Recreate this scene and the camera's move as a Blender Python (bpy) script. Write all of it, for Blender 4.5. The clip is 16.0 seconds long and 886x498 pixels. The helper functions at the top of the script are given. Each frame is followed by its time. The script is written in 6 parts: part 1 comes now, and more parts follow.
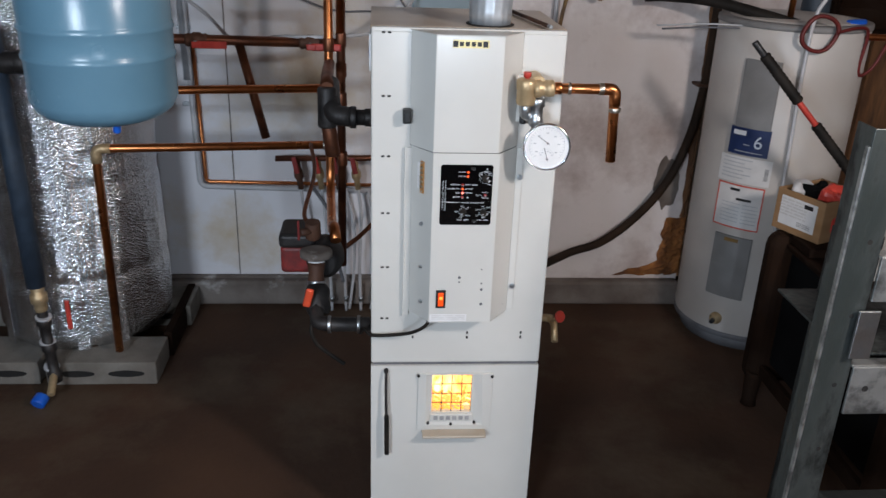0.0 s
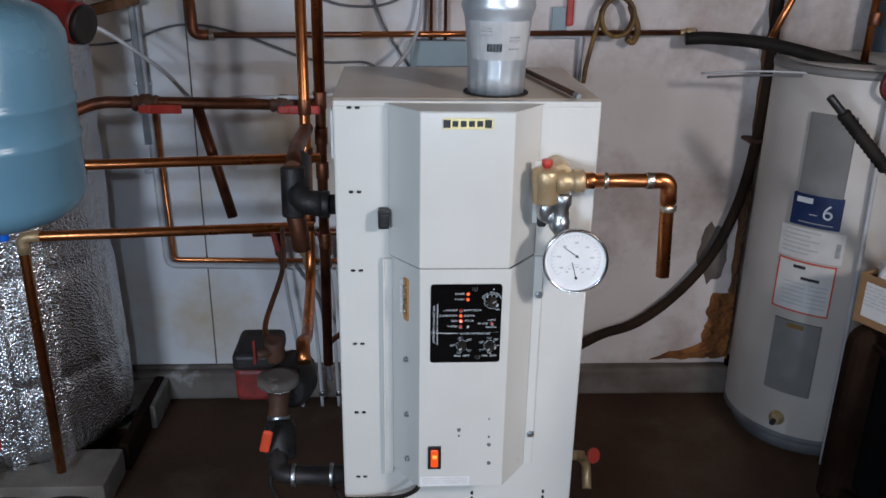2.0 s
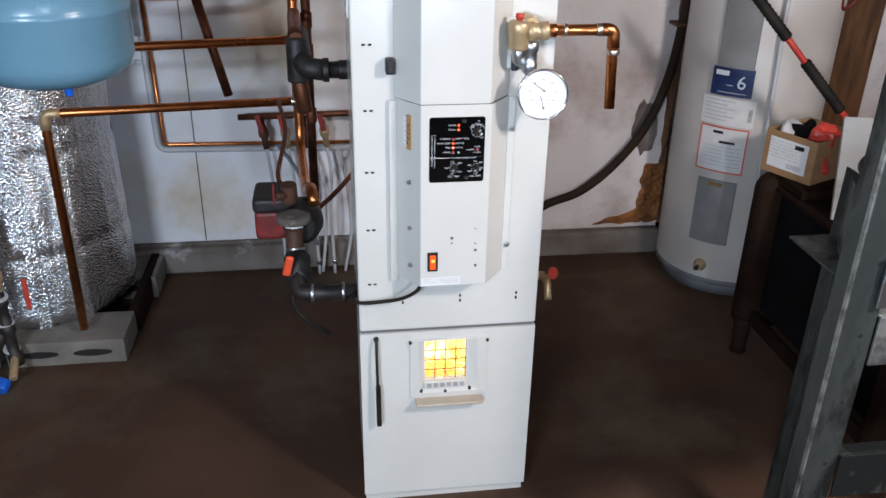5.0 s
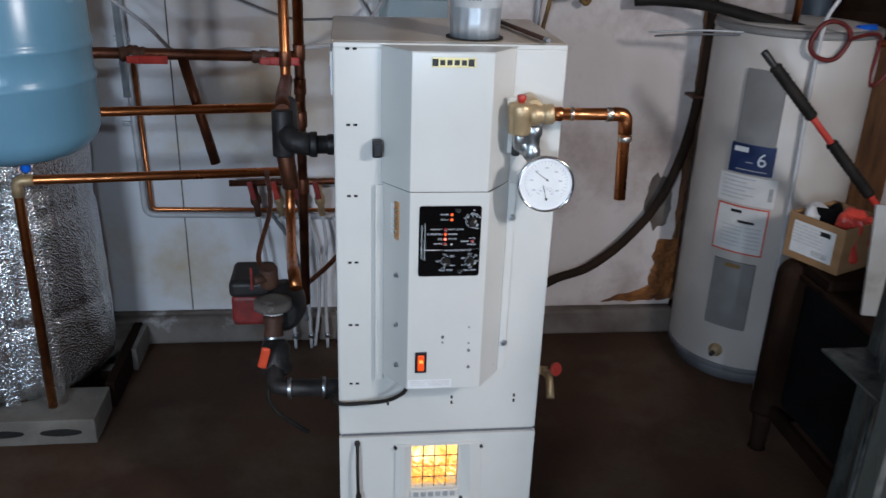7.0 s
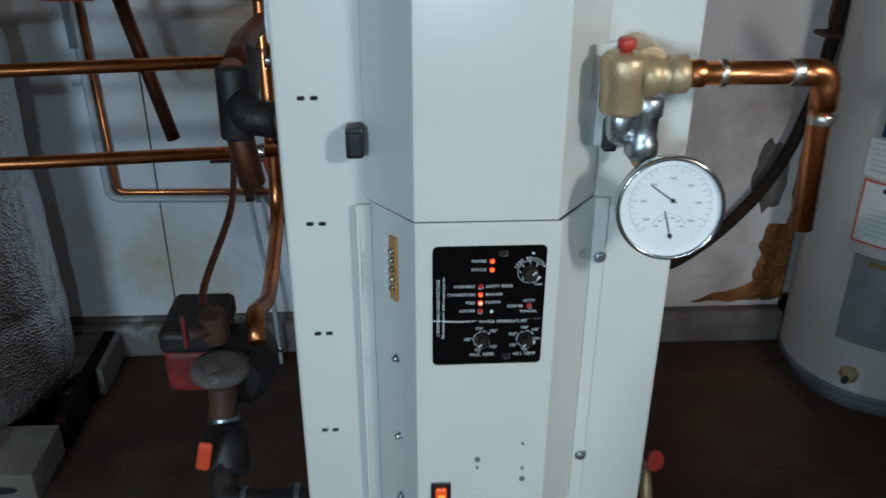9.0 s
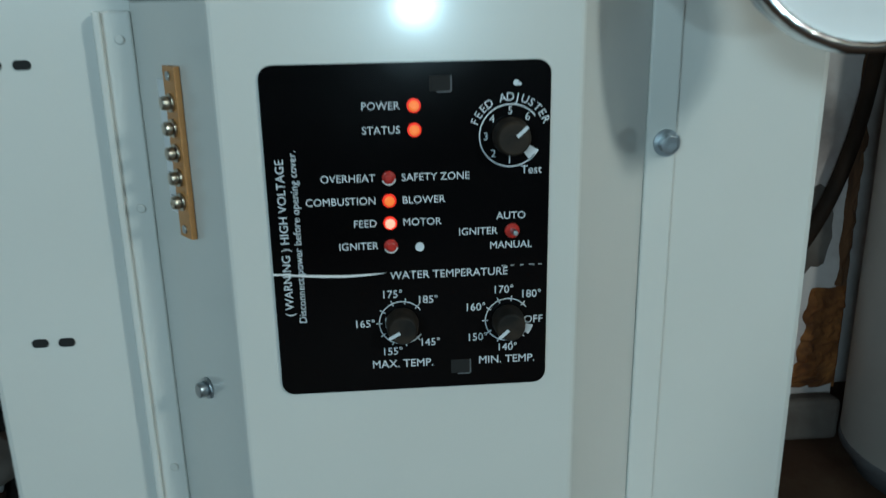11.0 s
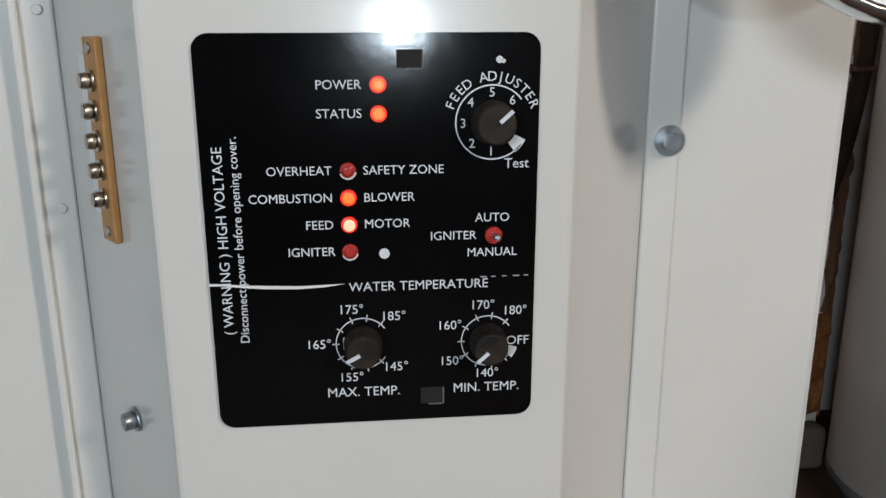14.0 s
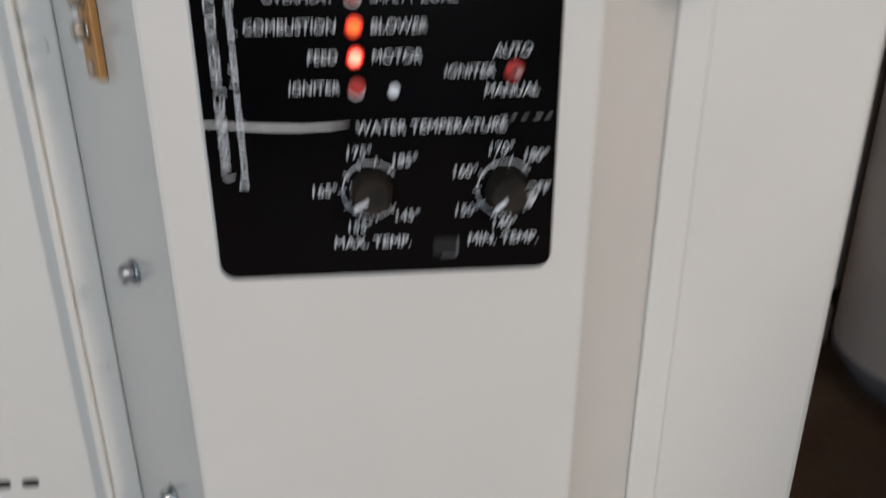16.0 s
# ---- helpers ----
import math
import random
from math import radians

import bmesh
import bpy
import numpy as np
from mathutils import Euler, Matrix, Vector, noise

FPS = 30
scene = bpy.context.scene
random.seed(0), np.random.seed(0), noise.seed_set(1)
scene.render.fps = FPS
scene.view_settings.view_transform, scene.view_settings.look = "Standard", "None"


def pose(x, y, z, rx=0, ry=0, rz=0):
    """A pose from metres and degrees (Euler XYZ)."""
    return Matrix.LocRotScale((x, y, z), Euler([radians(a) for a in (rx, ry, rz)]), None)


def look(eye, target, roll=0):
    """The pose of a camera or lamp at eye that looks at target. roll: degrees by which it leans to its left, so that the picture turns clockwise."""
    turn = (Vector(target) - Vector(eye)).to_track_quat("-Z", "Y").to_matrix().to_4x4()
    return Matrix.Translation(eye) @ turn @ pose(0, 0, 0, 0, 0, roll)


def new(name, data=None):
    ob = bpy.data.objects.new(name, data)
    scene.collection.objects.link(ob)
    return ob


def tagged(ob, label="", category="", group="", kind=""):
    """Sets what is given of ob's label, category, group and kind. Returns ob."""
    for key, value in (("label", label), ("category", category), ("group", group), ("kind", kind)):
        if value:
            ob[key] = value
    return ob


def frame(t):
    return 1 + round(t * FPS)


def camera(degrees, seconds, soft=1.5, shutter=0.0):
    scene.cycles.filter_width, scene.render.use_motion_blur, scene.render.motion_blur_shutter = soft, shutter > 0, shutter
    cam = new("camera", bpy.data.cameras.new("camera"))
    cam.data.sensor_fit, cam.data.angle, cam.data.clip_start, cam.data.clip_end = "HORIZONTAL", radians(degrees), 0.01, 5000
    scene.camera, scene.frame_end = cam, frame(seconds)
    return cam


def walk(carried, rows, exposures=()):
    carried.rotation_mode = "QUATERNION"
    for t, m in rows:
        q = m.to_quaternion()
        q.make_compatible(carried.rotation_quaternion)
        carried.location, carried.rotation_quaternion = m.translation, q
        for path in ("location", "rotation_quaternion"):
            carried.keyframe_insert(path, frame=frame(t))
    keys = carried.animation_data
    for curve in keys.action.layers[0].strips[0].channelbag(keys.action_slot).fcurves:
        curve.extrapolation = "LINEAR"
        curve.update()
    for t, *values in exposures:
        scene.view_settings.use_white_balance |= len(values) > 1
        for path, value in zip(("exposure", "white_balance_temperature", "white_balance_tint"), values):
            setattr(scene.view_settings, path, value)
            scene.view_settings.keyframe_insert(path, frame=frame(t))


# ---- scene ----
cam = camera(56.0, 16.0, shutter=0.5)
PATH = [
    (0, (0.074, 0.026, 1.549), (0.23, 1.863, 0.775), 2.1),
    (0.5, (0.028, 0.081, 1.544), (0.253, 1.908, 0.762), 2.3),
    (1, (0.017, 0.166, 1.527), (0.254, 1.971, 0.7), 2.2),
    (1.2, (0.033, 0.233, 1.506), (0.272, 2.03, 0.662), 1.7),
    (1.5, (0.088, 0.368, 1.511), (0.259, 2.194, 0.715), 0.7),
    (1.7, (0.126, 0.467, 1.521), (0.257, 2.317, 0.773), 0.5),
    (2, (0.162, 0.55, 1.539), (0.267, 2.417, 0.831), 0.9),
    (2.5, (0.161, 0.549, 1.544), (0.279, 2.42, 0.848), 0.9),
    (3, (0.088, 0.405, 1.535), (0.256, 2.239, 0.756), 0.4),
    (3.2, (0.05, 0.323, 1.528), (0.26, 2.15, 0.742), 0.4),
    (5.3, (0.006, 0.152, 1.514), (0.273, 1.928, 0.634), 1.4),
    (5.5, (0.002, 0.155, 1.527), (0.292, 1.982, 0.768), 2.2),
    (6, (0.003, 0.165, 1.544), (0.288, 2.014, 0.838), 2.4),
    (6.5, (0.009, 0.203, 1.525), (0.295, 2.035, 0.776), 2.5),
    (7, (0.077, 0.348, 1.526), (0.309, 2.181, 0.758), 2.0),
    (7.3, (0.117, 0.423, 1.518), (0.26, 2.251, 0.719), 1.1),
    (7.5, (0.142, 0.467, 1.517), (0.245, 2.286, 0.692), 1.3),
    (7.7, (0.151, 0.497, 1.503), (0.244, 2.309, 0.662), 0.9),
    (8, (0.149, 0.583, 1.493), (0.219, 2.374, 0.605), -0.3),
    (8.2, (0.137, 0.668, 1.487), (0.29, 2.448, 0.588), 1.0),
    (10.3, (0.266, 1.42, 1.121), (0.275, 3.304, 0.45), -1.2),
    (10.5, (0.264, 1.429, 1.096), (0.362, 3.333, 0.489), -1.5),
    (10.7, (0.268, 1.433, 1.073), (0.378, 3.318, 0.414), -0.8),
    (11, (0.258, 1.448, 1.037), (0.406, 3.352, 0.443), -1.0),
    (11.5, (0.259, 1.486, 1.013), (0.419, 3.4, 0.455), -0.4),
    (12, (0.261, 1.503, 1.004), (0.421, 3.414, 0.436), 1.0),
    (12.5, (0.264, 1.502, 1.009), (0.446, 3.418, 0.463), 0.9),
    (13, (0.268, 1.498, 1.013), (0.458, 3.416, 0.479), 0.7),
    (13.5, (0.267, 1.496, 1.017), (0.455, 3.417, 0.494), 0.2),
    (14, (0.266, 1.497, 1.015), (0.462, 3.413, 0.478), -0.1),
    (14.5, (0.266, 1.496, 1.019), (0.484, 3.414, 0.497), -0.1),
    (15, (0.27, 1.496, 1.024), (0.465, 3.418, 0.506), -0.3),
    (15.5, (0.272, 1.495, 1.023), (0.475, 3.408, 0.474), -0.5),
    (15.8, (0.274, 1.491, 1.006), (0.437, 3.391, 0.406), -0.8),
    (16, (0.266, 1.515, 0.996), (0.43, 3.337, 0.187), -0.1),
]
EXPOSURES = [
    (0.0, -0.12, 5880, 10), (1.0, -0.2, 5880, 10), (2.0, -0.3, 5600, 9), (3.2, -0.6, 5720, 9), (5.3, 0.36, 5740, 10), (5.6, 0.31, 5740, 10), (6.5, -0.2, 5570, 8), (7.5, -0.25, 5420, 7), (8.2, -0.24, 5380, 6),
    (10.3, -1.08, 4920, -22), (10.8, -0.95, 5000, -19), (11.5, -0.58, 5560, -4), (12.5, -0.46, 6020, 5), (14.5, -0.42, 6120, 8), (16.0, -0.45, 6250, 11),
]
walk(cam, [(t, look(eye, target, roll)) for t, eye, target, roll in PATH], EXPOSURES)

# ---- world and light ----
world = bpy.data.worlds.new("world")
scene.world = world
world.use_nodes = True
world.node_tree.nodes["Background"].inputs[0].default_value = (0.35, 0.45, 0.6, 1)
world.node_tree.nodes["Background"].inputs[1].default_value = 0.3


def lamp(name, kind, m, power, colour, **more):
    data = bpy.data.lights.new(name, kind)
    data.energy, data.color = power, colour
    if kind == "AREA":
        data.shape, data.size, data.size_y = "RECTANGLE", more["size"], more["size_y"]
    else:
        data.shadow_soft_size = more["size"]
    ob = new(name, data)
    ob.matrix_world = m
    return ob


FLOOR, CEIL = -0.0614, 2.15
LOW = -0.08          # floor level of the zones that are set by zone()
lamp("bulb_light", "POINT", pose(1.5, 0.3, 1.95), 112, (1.0, 0.87, 0.77), size=0.11)
# Added lamp stands in for a carried torch's glare and fills the boiler front.
lamp("torch_glare_light", "AREA", look((0.44, -1.47, 0.98), (0.44, 1.0, 0.98)), 18, (0.84, 0.93, 1.0), size=0.13, size_y=0.10)
lamp("left_window_light", "AREA", look((-1.2, -1.47, 1.75), (-0.45, 2.4, 1.35)), 68, (0.88, 0.945, 1.0), size=0.7, size_y=0.35)


# ---- materials ----
def material(name):
    m = bpy.data.materials.new(name)
    m.use_nodes = True
    return m, m.node_tree.nodes, m.node_tree.links, m.node_tree.nodes["Principled BSDF"]


def surf(name, c1, c2, rough=0.5, metal=0.0, scale=6.0, bump=0.1, bscale=60.0, rough_var=0.1, stretch=(1, 1, 1), stain=None, stain_scale=2.0, stain_cut=(0.5, 0.7), coat=0.0):
    """Two colours mixed by broad noise, fine grain in bump and roughness, and stains with a shape of their own."""
    m, n, l, b = material(name)
    co = n.new("ShaderNodeTexCoord")
    mp = n.new("ShaderNodeMapping")
    mp.inputs["Scale"].default_value = stretch
    l.new(co.outputs["Object"], mp.inputs[0])
    big = n.new("ShaderNodeTexNoise")
    big.inputs["Scale"].default_value, big.inputs["Detail"].default_value = scale, 6
    l.new(mp.outputs[0], big.inputs["Vector"])
    ramp = n.new("ShaderNodeValToRGB")
    ramp.color_ramp.elements[0].position, ramp.color_ramp.elements[1].position = 0.35, 0.65
    ramp.color_ramp.elements[0].color, ramp.color_ramp.elements[1].color = (*c1, 1), (*c2, 1)
    l.new(big.outputs[0], ramp.inputs[0])
    out = ramp.outputs[0]
    if stain:
        sn = n.new("ShaderNodeTexNoise")
        sn.inputs["Scale"].default_value, sn.inputs["Detail"].default_value = stain_scale, 8
        sn.inputs["Roughness"].default_value = 0.65
        l.new(mp.outputs[0], sn.inputs["Vector"])
        sr = n.new("ShaderNodeValToRGB")
        sr.color_ramp.elements[0].position, sr.color_ramp.elements[1].position = stain_cut
        l.new(sn.outputs[0], sr.inputs[0])
        mix = n.new("ShaderNodeMix")
        mix.data_type = "RGBA"
        l.new(sr.outputs[0], mix.inputs["Factor"])
        l.new(out, mix.inputs["A"])
        mix.inputs["B"].default_value = (*stain, 1)
        out = mix.outputs["Result"]
    l.new(out, b.inputs["Base Color"])
    fine = n.new("ShaderNodeTexNoise")
    fine.inputs["Scale"].default_value, fine.inputs["Detail"].default_value = bscale, 4
    l.new(mp.outputs[0], fine.inputs["Vector"])
    rr = n.new("ShaderNodeMapRange")
    rr.inputs["To Min"].default_value, rr.inputs["To Max"].default_value = max(0.02, rough - rough_var), min(1, rough + rough_var)
    l.new(big.outputs[0], rr.inputs[0])
    l.new(rr.outputs[0], b.inputs["Roughness"])
    if bump:
        bp = n.new("ShaderNodeBump")
        bp.inputs["Strength"].default_value, bp.inputs["Distance"].default_value = bump, 0.004
        l.new(fine.outputs[0], bp.inputs["Height"])
        l.new(bp.outputs[0], b.inputs["Normal"])
    b.inputs["Metallic"].default_value = metal
    b.inputs["Coat Weight"].default_value = coat
    return m


def glow(name, colour, strength):
    m, n, l, b = material(name)
    b.inputs["Base Color"].default_value = (*[c * 0.5 for c in colour], 1)
    b.inputs["Emission Color"].default_value = (*colour, 1)
    b.inputs["Emission Strength"].default_value = strength
    b.inputs["Roughness"].default_value = 0.25
    return m


M_WALL = surf("painted_wall", (0.70, 0.64, 0.61), (0.78, 0.72, 0.70), 0.75, scale=3, bump=0.35, bscale=28, stain=(0.47, 0.39, 0.36), stain_scale=3.2, stain_cut=(0.46, 0.68))
M_BOARD = surf("painted_board", (0.70, 0.70, 0.73), (0.78, 0.77, 0.79), 0.6, scale=3, bump=0.12, bscale=22, stain=(0.60, 0.50, 0.36), stain_scale=2.2, stain_cut=(0.47, 0.70))
M_FOOT = surf("footing_concrete", (0.11, 0.085, 0.07), (0.20, 0.175, 0.155), 0.9, scale=7, bump=0.6, bscale=40, stain=(0.38, 0.36, 0.34), stain_scale=6, stain_cut=(0.60, 0.68))
M_FLOOR = surf("floor_concrete", (0.040, 0.017, 0.0065), (0.066, 0.030, 0.013), 0.85, scale=2.6, bump=0.5, bscale=45, stain=(0.085, 0.058, 0.034), stain_scale=1.5, stain_cut=(0.5, 0.66))
# Unseen walls are kept dark so that they bounce little light.
M_UNSEEN_WALL = surf("dark_unseen_wall", (0.05, 0.045, 0.04), (0.09, 0.08, 0.07), 0.9, scale=5, bump=0.8, bscale=14)
M_CEIL = surf("ceiling_wood", (0.16, 0.11, 0.07), (0.24, 0.17, 0.11), 0.85, scale=4, bump=0.3, stretch=(1, 8, 1))
M_CREAM = surf("cream_enamel", (0.65, 0.645, 0.61), (0.69, 0.685, 0.65), 0.24, scale=5, bump=0.015, bscale=420, rough_var=0.05, stain=(0.70, 0.68, 0.62), stain_scale=3.0, stain_cut=(0.62, 0.8))
for socket, value in (("Coat Weight", 0.45), ("Coat Roughness", 0.10)):
    M_CREAM.node_tree.nodes["Principled BSDF"].inputs[socket].default_value = value
M_CREAM_D = surf("cream_enamel_edge", (0.60, 0.59, 0.55), (0.66, 0.65, 0.61), 0.4, scale=8, bump=0.05, bscale=300)
# Brown mixes dust with the wall's reflection; on the ledge, the firelight.
M_TOP = surf("dust_and_glow_brown", (0.40, 0.31, 0.21), (0.56, 0.49, 0.40), 0.3, scale=5, bump=0.05, bscale=200)
M_BLACK = surf("black_plastic", (0.012, 0.012, 0.013), (0.02, 0.02, 0.022), 0.45, scale=20, bump=0.05)
M_PANEL = surf("gloss_black_overlay", (0.002, 0.002, 0.0024), (0.0035, 0.0035, 0.004), 0.11, scale=12, bump=0.015, bscale=90, rough_var=0.05)
M_PANEL.node_tree.nodes["Principled BSDF"].inputs["Specular IOR Level"].default_value = 0.3
M_INK = surf("white_print", (0.62, 0.66, 0.70), (0.70, 0.74, 0.78), 0.5, scale=80, bump=0.0)
# Near-black colour gives slots, holes and gaps their inner shade.
M_HOLE = surf("hole_shade", (0.006, 0.006, 0.006), (0.012, 0.011, 0.010), 0.8, scale=20, bump=0)
M_KNOB = surf("worn_knob", (0.010, 0.009, 0.008), (0.035, 0.026, 0.018), 0.6, scale=90, bump=0.1, bscale=300)
M_KNOB.node_tree.nodes["Principled BSDF"].inputs["Specular IOR Level"].default_value = 0.2
M_COPPER = surf("copper", (0.70, 0.28, 0.10), (0.55, 0.19, 0.065), 0.30, metal=1.0, scale=14, bump=0.05, bscale=120, rough_var=0.12, stain=(0.22, 0.09, 0.045), stain_scale=7, stain_cut=(0.52, 0.75))
M_COPPER_D = surf("tarnished_copper", (0.26, 0.10, 0.05), (0.15, 0.06, 0.035), 0.45, metal=0.85, scale=12, bump=0.1, bscale=150, stain=(0.07, 0.04, 0.03), stain_scale=9, stain_cut=(0.5, 0.7))
M_SOLDER = surf("solder", (0.62, 0.56, 0.48), (0.75, 0.70, 0.62), 0.3, metal=1.0, scale=60, bump=0.2, bscale=200)
M_BRASS = surf("brass", (0.58, 0.44, 0.26), (0.48, 0.35, 0.19), 0.42, metal=0.55, scale=30, bump=0.15, bscale=250)
M_STEEL = surf("zinc_steel", (0.55, 0.58, 0.60), (0.42, 0.45, 0.48), 0.35, metal=1.0, scale=30, bump=0.12, bscale=200)
M_TERMINAL = surf("nickel_screw", (0.40, 0.35, 0.27), (0.58, 0.54, 0.46), 0.3, metal=1.0, scale=200, bump=0.1)
M_CHROME = surf("chrome", (0.75, 0.77, 0.79), (0.65, 0.67, 0.70), 0.14, metal=1.0, scale=20, bump=0.02)
M_GALV = surf("galvanised_duct", (0.60, 0.64, 0.68), (0.72, 0.76, 0.80), 0.34, metal=0.65, scale=26, bump=0.06, bscale=60, rough_var=0.12)
M_IRON = surf("black_iron", (0.020, 0.018, 0.018), (0.045, 0.040, 0.038), 0.5, metal=0.4, scale=25, bump=0.3, bscale=140)
M_IRON_BR = surf("rusty_iron", (0.075, 0.035, 0.022), (0.13, 0.06, 0.035), 0.65, metal=0.3, scale=18, bump=0.3, bscale=140)
M_RED = surf("red_handle", (0.42, 0.035, 0.025), (0.55, 0.06, 0.04), 0.4, scale=20, bump=0.05)
M_RED_D = surf("red_cast_pump", (0.20, 0.018, 0.016), (0.30, 0.03, 0.025), 0.5, scale=20, bump=0.2, bscale=120, stain=(0.05, 0.02, 0.02), stain_scale=12)
M_ORANGE = surf("orange_lever", (0.75, 0.10, 0.04), (0.65, 0.08, 0.03), 0.4, scale=20, bump=0.05)
M_BLUE = surf("blue_tank_paint", (0.125, 0.25, 0.345), (0.15, 0.285, 0.385), 0.26, scale=5, bump=0.05, bscale=160, rough_var=0.06, stain=(0.11, 0.21, 0.29), stain_scale=5, stain_cut=(0.6, 0.8))
M_BLUECAP = surf("blue_plastic", (0.015, 0.10, 0.55), (0.02, 0.13, 0.65), 0.35, scale=20, bump=0.02)
M_NAVY = surf("navy_pipe_foam", (0.022, 0.035, 0.055), (0.035, 0.055, 0.085), 0.6, scale=20, bump=0.25, bscale=120)
M_WHITE_P = surf("white_plastic", (0.68, 0.69, 0.70), (0.75, 0.75, 0.75), 0.4, scale=10, bump=0.04)
M_PEX = surf("grey_tubing", (0.46, 0.46, 0.48), (0.56, 0.56, 0.57), 0.4, scale=10, bump=0.04)
M_HEATER = surf("heater_enamel", (0.49, 0.455, 0.42), (0.56, 0.525, 0.49), 0.4, scale=4, bump=0.05, bscale=120, stain=(0.56, 0.50, 0.42), stain_scale=3.5, stain_cut=(0.6, 0.78))
M_GREY = surf("grey_access_panel", (0.19, 0.185, 0.18), (0.235, 0.23, 0.225), 0.5, scale=10, bump=0.1)
M_DKGREY = surf("grey_base_ring", (0.11, 0.11, 0.12), (0.16, 0.16, 0.17), 0.6, scale=10, bump=0.1)
M_PAPER = surf("label_paper", (0.62, 0.61, 0.60), (0.68, 0.67, 0.66), 0.6, scale=30, bump=0.04)
M_PAPER_W = surf("white_paper", (0.74, 0.74, 0.74), (0.80, 0.80, 0.80), 0.6, scale=30, bump=0.04)
M_PRINT = surf("grey_print", (0.30, 0.30, 0.30), (0.40, 0.40, 0.40), 0.6, scale=50, bump=0)
M_TICK = surf("pale_dial_print", (0.42, 0.43, 0.45), (0.50, 0.51, 0.53), 0.6, scale=50, bump=0)
M_NAVYLBL = surf("navy_label", (0.012, 0.025, 0.085), (0.018, 0.032, 0.10), 0.35, scale=30, bump=0)
M_REDLINE = surf("red_print", (0.55, 0.07, 0.04), (0.62, 0.09, 0.05), 0.5, scale=30, bump=0)
M_GOLD = surf("gold_badge", (0.66, 0.56, 0.26), (0.74, 0.64, 0.33), 0.35, metal=0.4, scale=80, bump=0.05)
M_BAKE = surf("brown_bakelite", (0.42, 0.20, 0.06), (0.52, 0.27, 0.09), 0.45, scale=60, bump=0.1, bscale=200)
M_CARD = surf("cardboard", (0.30, 0.17, 0.075), (0.36, 0.21, 0.10), 0.85, scale=8, bump=0.15, bscale=120, stretch=(1, 1, 5))
M_BLOCK = surf("concrete_block", (0.15, 0.135, 0.115), (0.22, 0.205, 0.18), 0.95, scale=12, bump=0.8, bscale=130, stain=(0.16, 0.14, 0.12), stain_scale=5)
M_OLDWOOD = surf("old_brown_wood", (0.10, 0.045, 0.018), (0.19, 0.09, 0.035), 0.85, scale=7, bump=0.6, bscale=45, stretch=(4, 4, 0.6), stain=(0.04, 0.02, 0.01), stain_scale=4)
M_FOAM = surf("orange_brown_debris", (0.16, 0.058, 0.014), (0.36, 0.15, 0.04), 0.95, scale=16, bump=1.0, bscale=60, stain=(0.07, 0.03, 0.015), stain_scale=9)
M_DARKBROWN = surf("dark_brown_steel", (0.010, 0.005, 0.003), (0.020, 0.010, 0.0055), 0.8, scale=6, bump=0.2, bscale=70, stain=(0.02, 0.012, 0.008), stain_scale=5)
M_COAL = surf("dull_black", (0.003, 0.003, 0.0035), (0.006, 0.006, 0.0065), 0.95, scale=8, bump=0.2)
for dull in (M_DARKBROWN, M_COAL):
    dull.node_tree.nodes["Principled BSDF"].inputs["Specular IOR Level"].default_value = 0.08
M_WORNGREY = surf("worn_grey_steel", (0.075, 0.090, 0.088), (0.15, 0.165, 0.162), 0.42, metal=0.7, scale=9, bump=0.5, bscale=60, stain=(0.03, 0.034, 0.034), stain_scale=9, stain_cut=(0.46, 0.56), stretch=(1, 1, 0.4))
M_WORNLT = surf("bright_galvanised_sheet", (0.36, 0.38, 0.38), (0.50, 0.52, 0.52), 0.38, metal=0.8, scale=12, bump=0.35, bscale=80, stain=(0.16, 0.17, 0.17), stain_scale=14, stain_cut=(0.46, 0.6))
M_GREYBOX = surf("grey_blue_box", (0.26, 0.34, 0.38), (0.31, 0.39, 0.43), 0.5, scale=8, bump=0.05)
M_DUCT = surf("dull_blue_grey_duct", (0.045, 0.06, 0.08), (0.07, 0.09, 0.115), 0.6, metal=0.3, scale=10, bump=0.1)
# The white panel's shade is put into this grey base colour.
M_WHITE_SHADED = surf("white_board_in_shade", (0.30, 0.30, 0.29), (0.37, 0.37, 0.36), 0.65, scale=6, bump=0.1, stain=(0.22, 0.21, 0.20), stain_scale=7, stain_cut=(0.55, 0.7))
M_HOSE = surf("dirty_black_hose", (0.006, 0.005, 0.004), (0.046, 0.026, 0.015), 0.75, scale=3, bump=0.2, bscale=90)
M_RUBBER = surf("black_rubber", (0.009, 0.008, 0.007), (0.020, 0.016, 0.013), 0.65, scale=20, bump=0.05)
for dull in (M_HOSE, M_RUBBER):
    dull.node_tree.nodes["Principled BSDF"].inputs["Specular IOR Level"].default_value = 0.2
M_YELLOW = surf("yellow_brown_cord", (0.25, 0.14, 0.03), (0.10, 0.06, 0.03), 0.6, scale=14, bump=0.1)
M_REDWIRE = surf("red_wire", (0.15, 0.014, 0.012), (0.10, 0.010, 0.009), 0.5, scale=20, bump=0)
M_LED_ON = glow("led_lit", (1.0, 0.03, 0.01), 1.1)
M_LED_HOT = glow("led_bright", (1.0, 0.22, 0.14), 4.0)
M_LED_CORE = glow("led_core", (1.0, 0.20, 0.03), 1.25)
M_LED_OFF = surf("led_unlit", (0.34, 0.018, 0.013), (0.42, 0.024, 0.016), 0.25, scale=40, bump=0)
M_NEON = glow("neon_rocker", (1.0, 0.10, 0.01), 0.7)
M_NEONHOT = glow("neon_element", (1.0, 0.40, 0.06), 1.3)


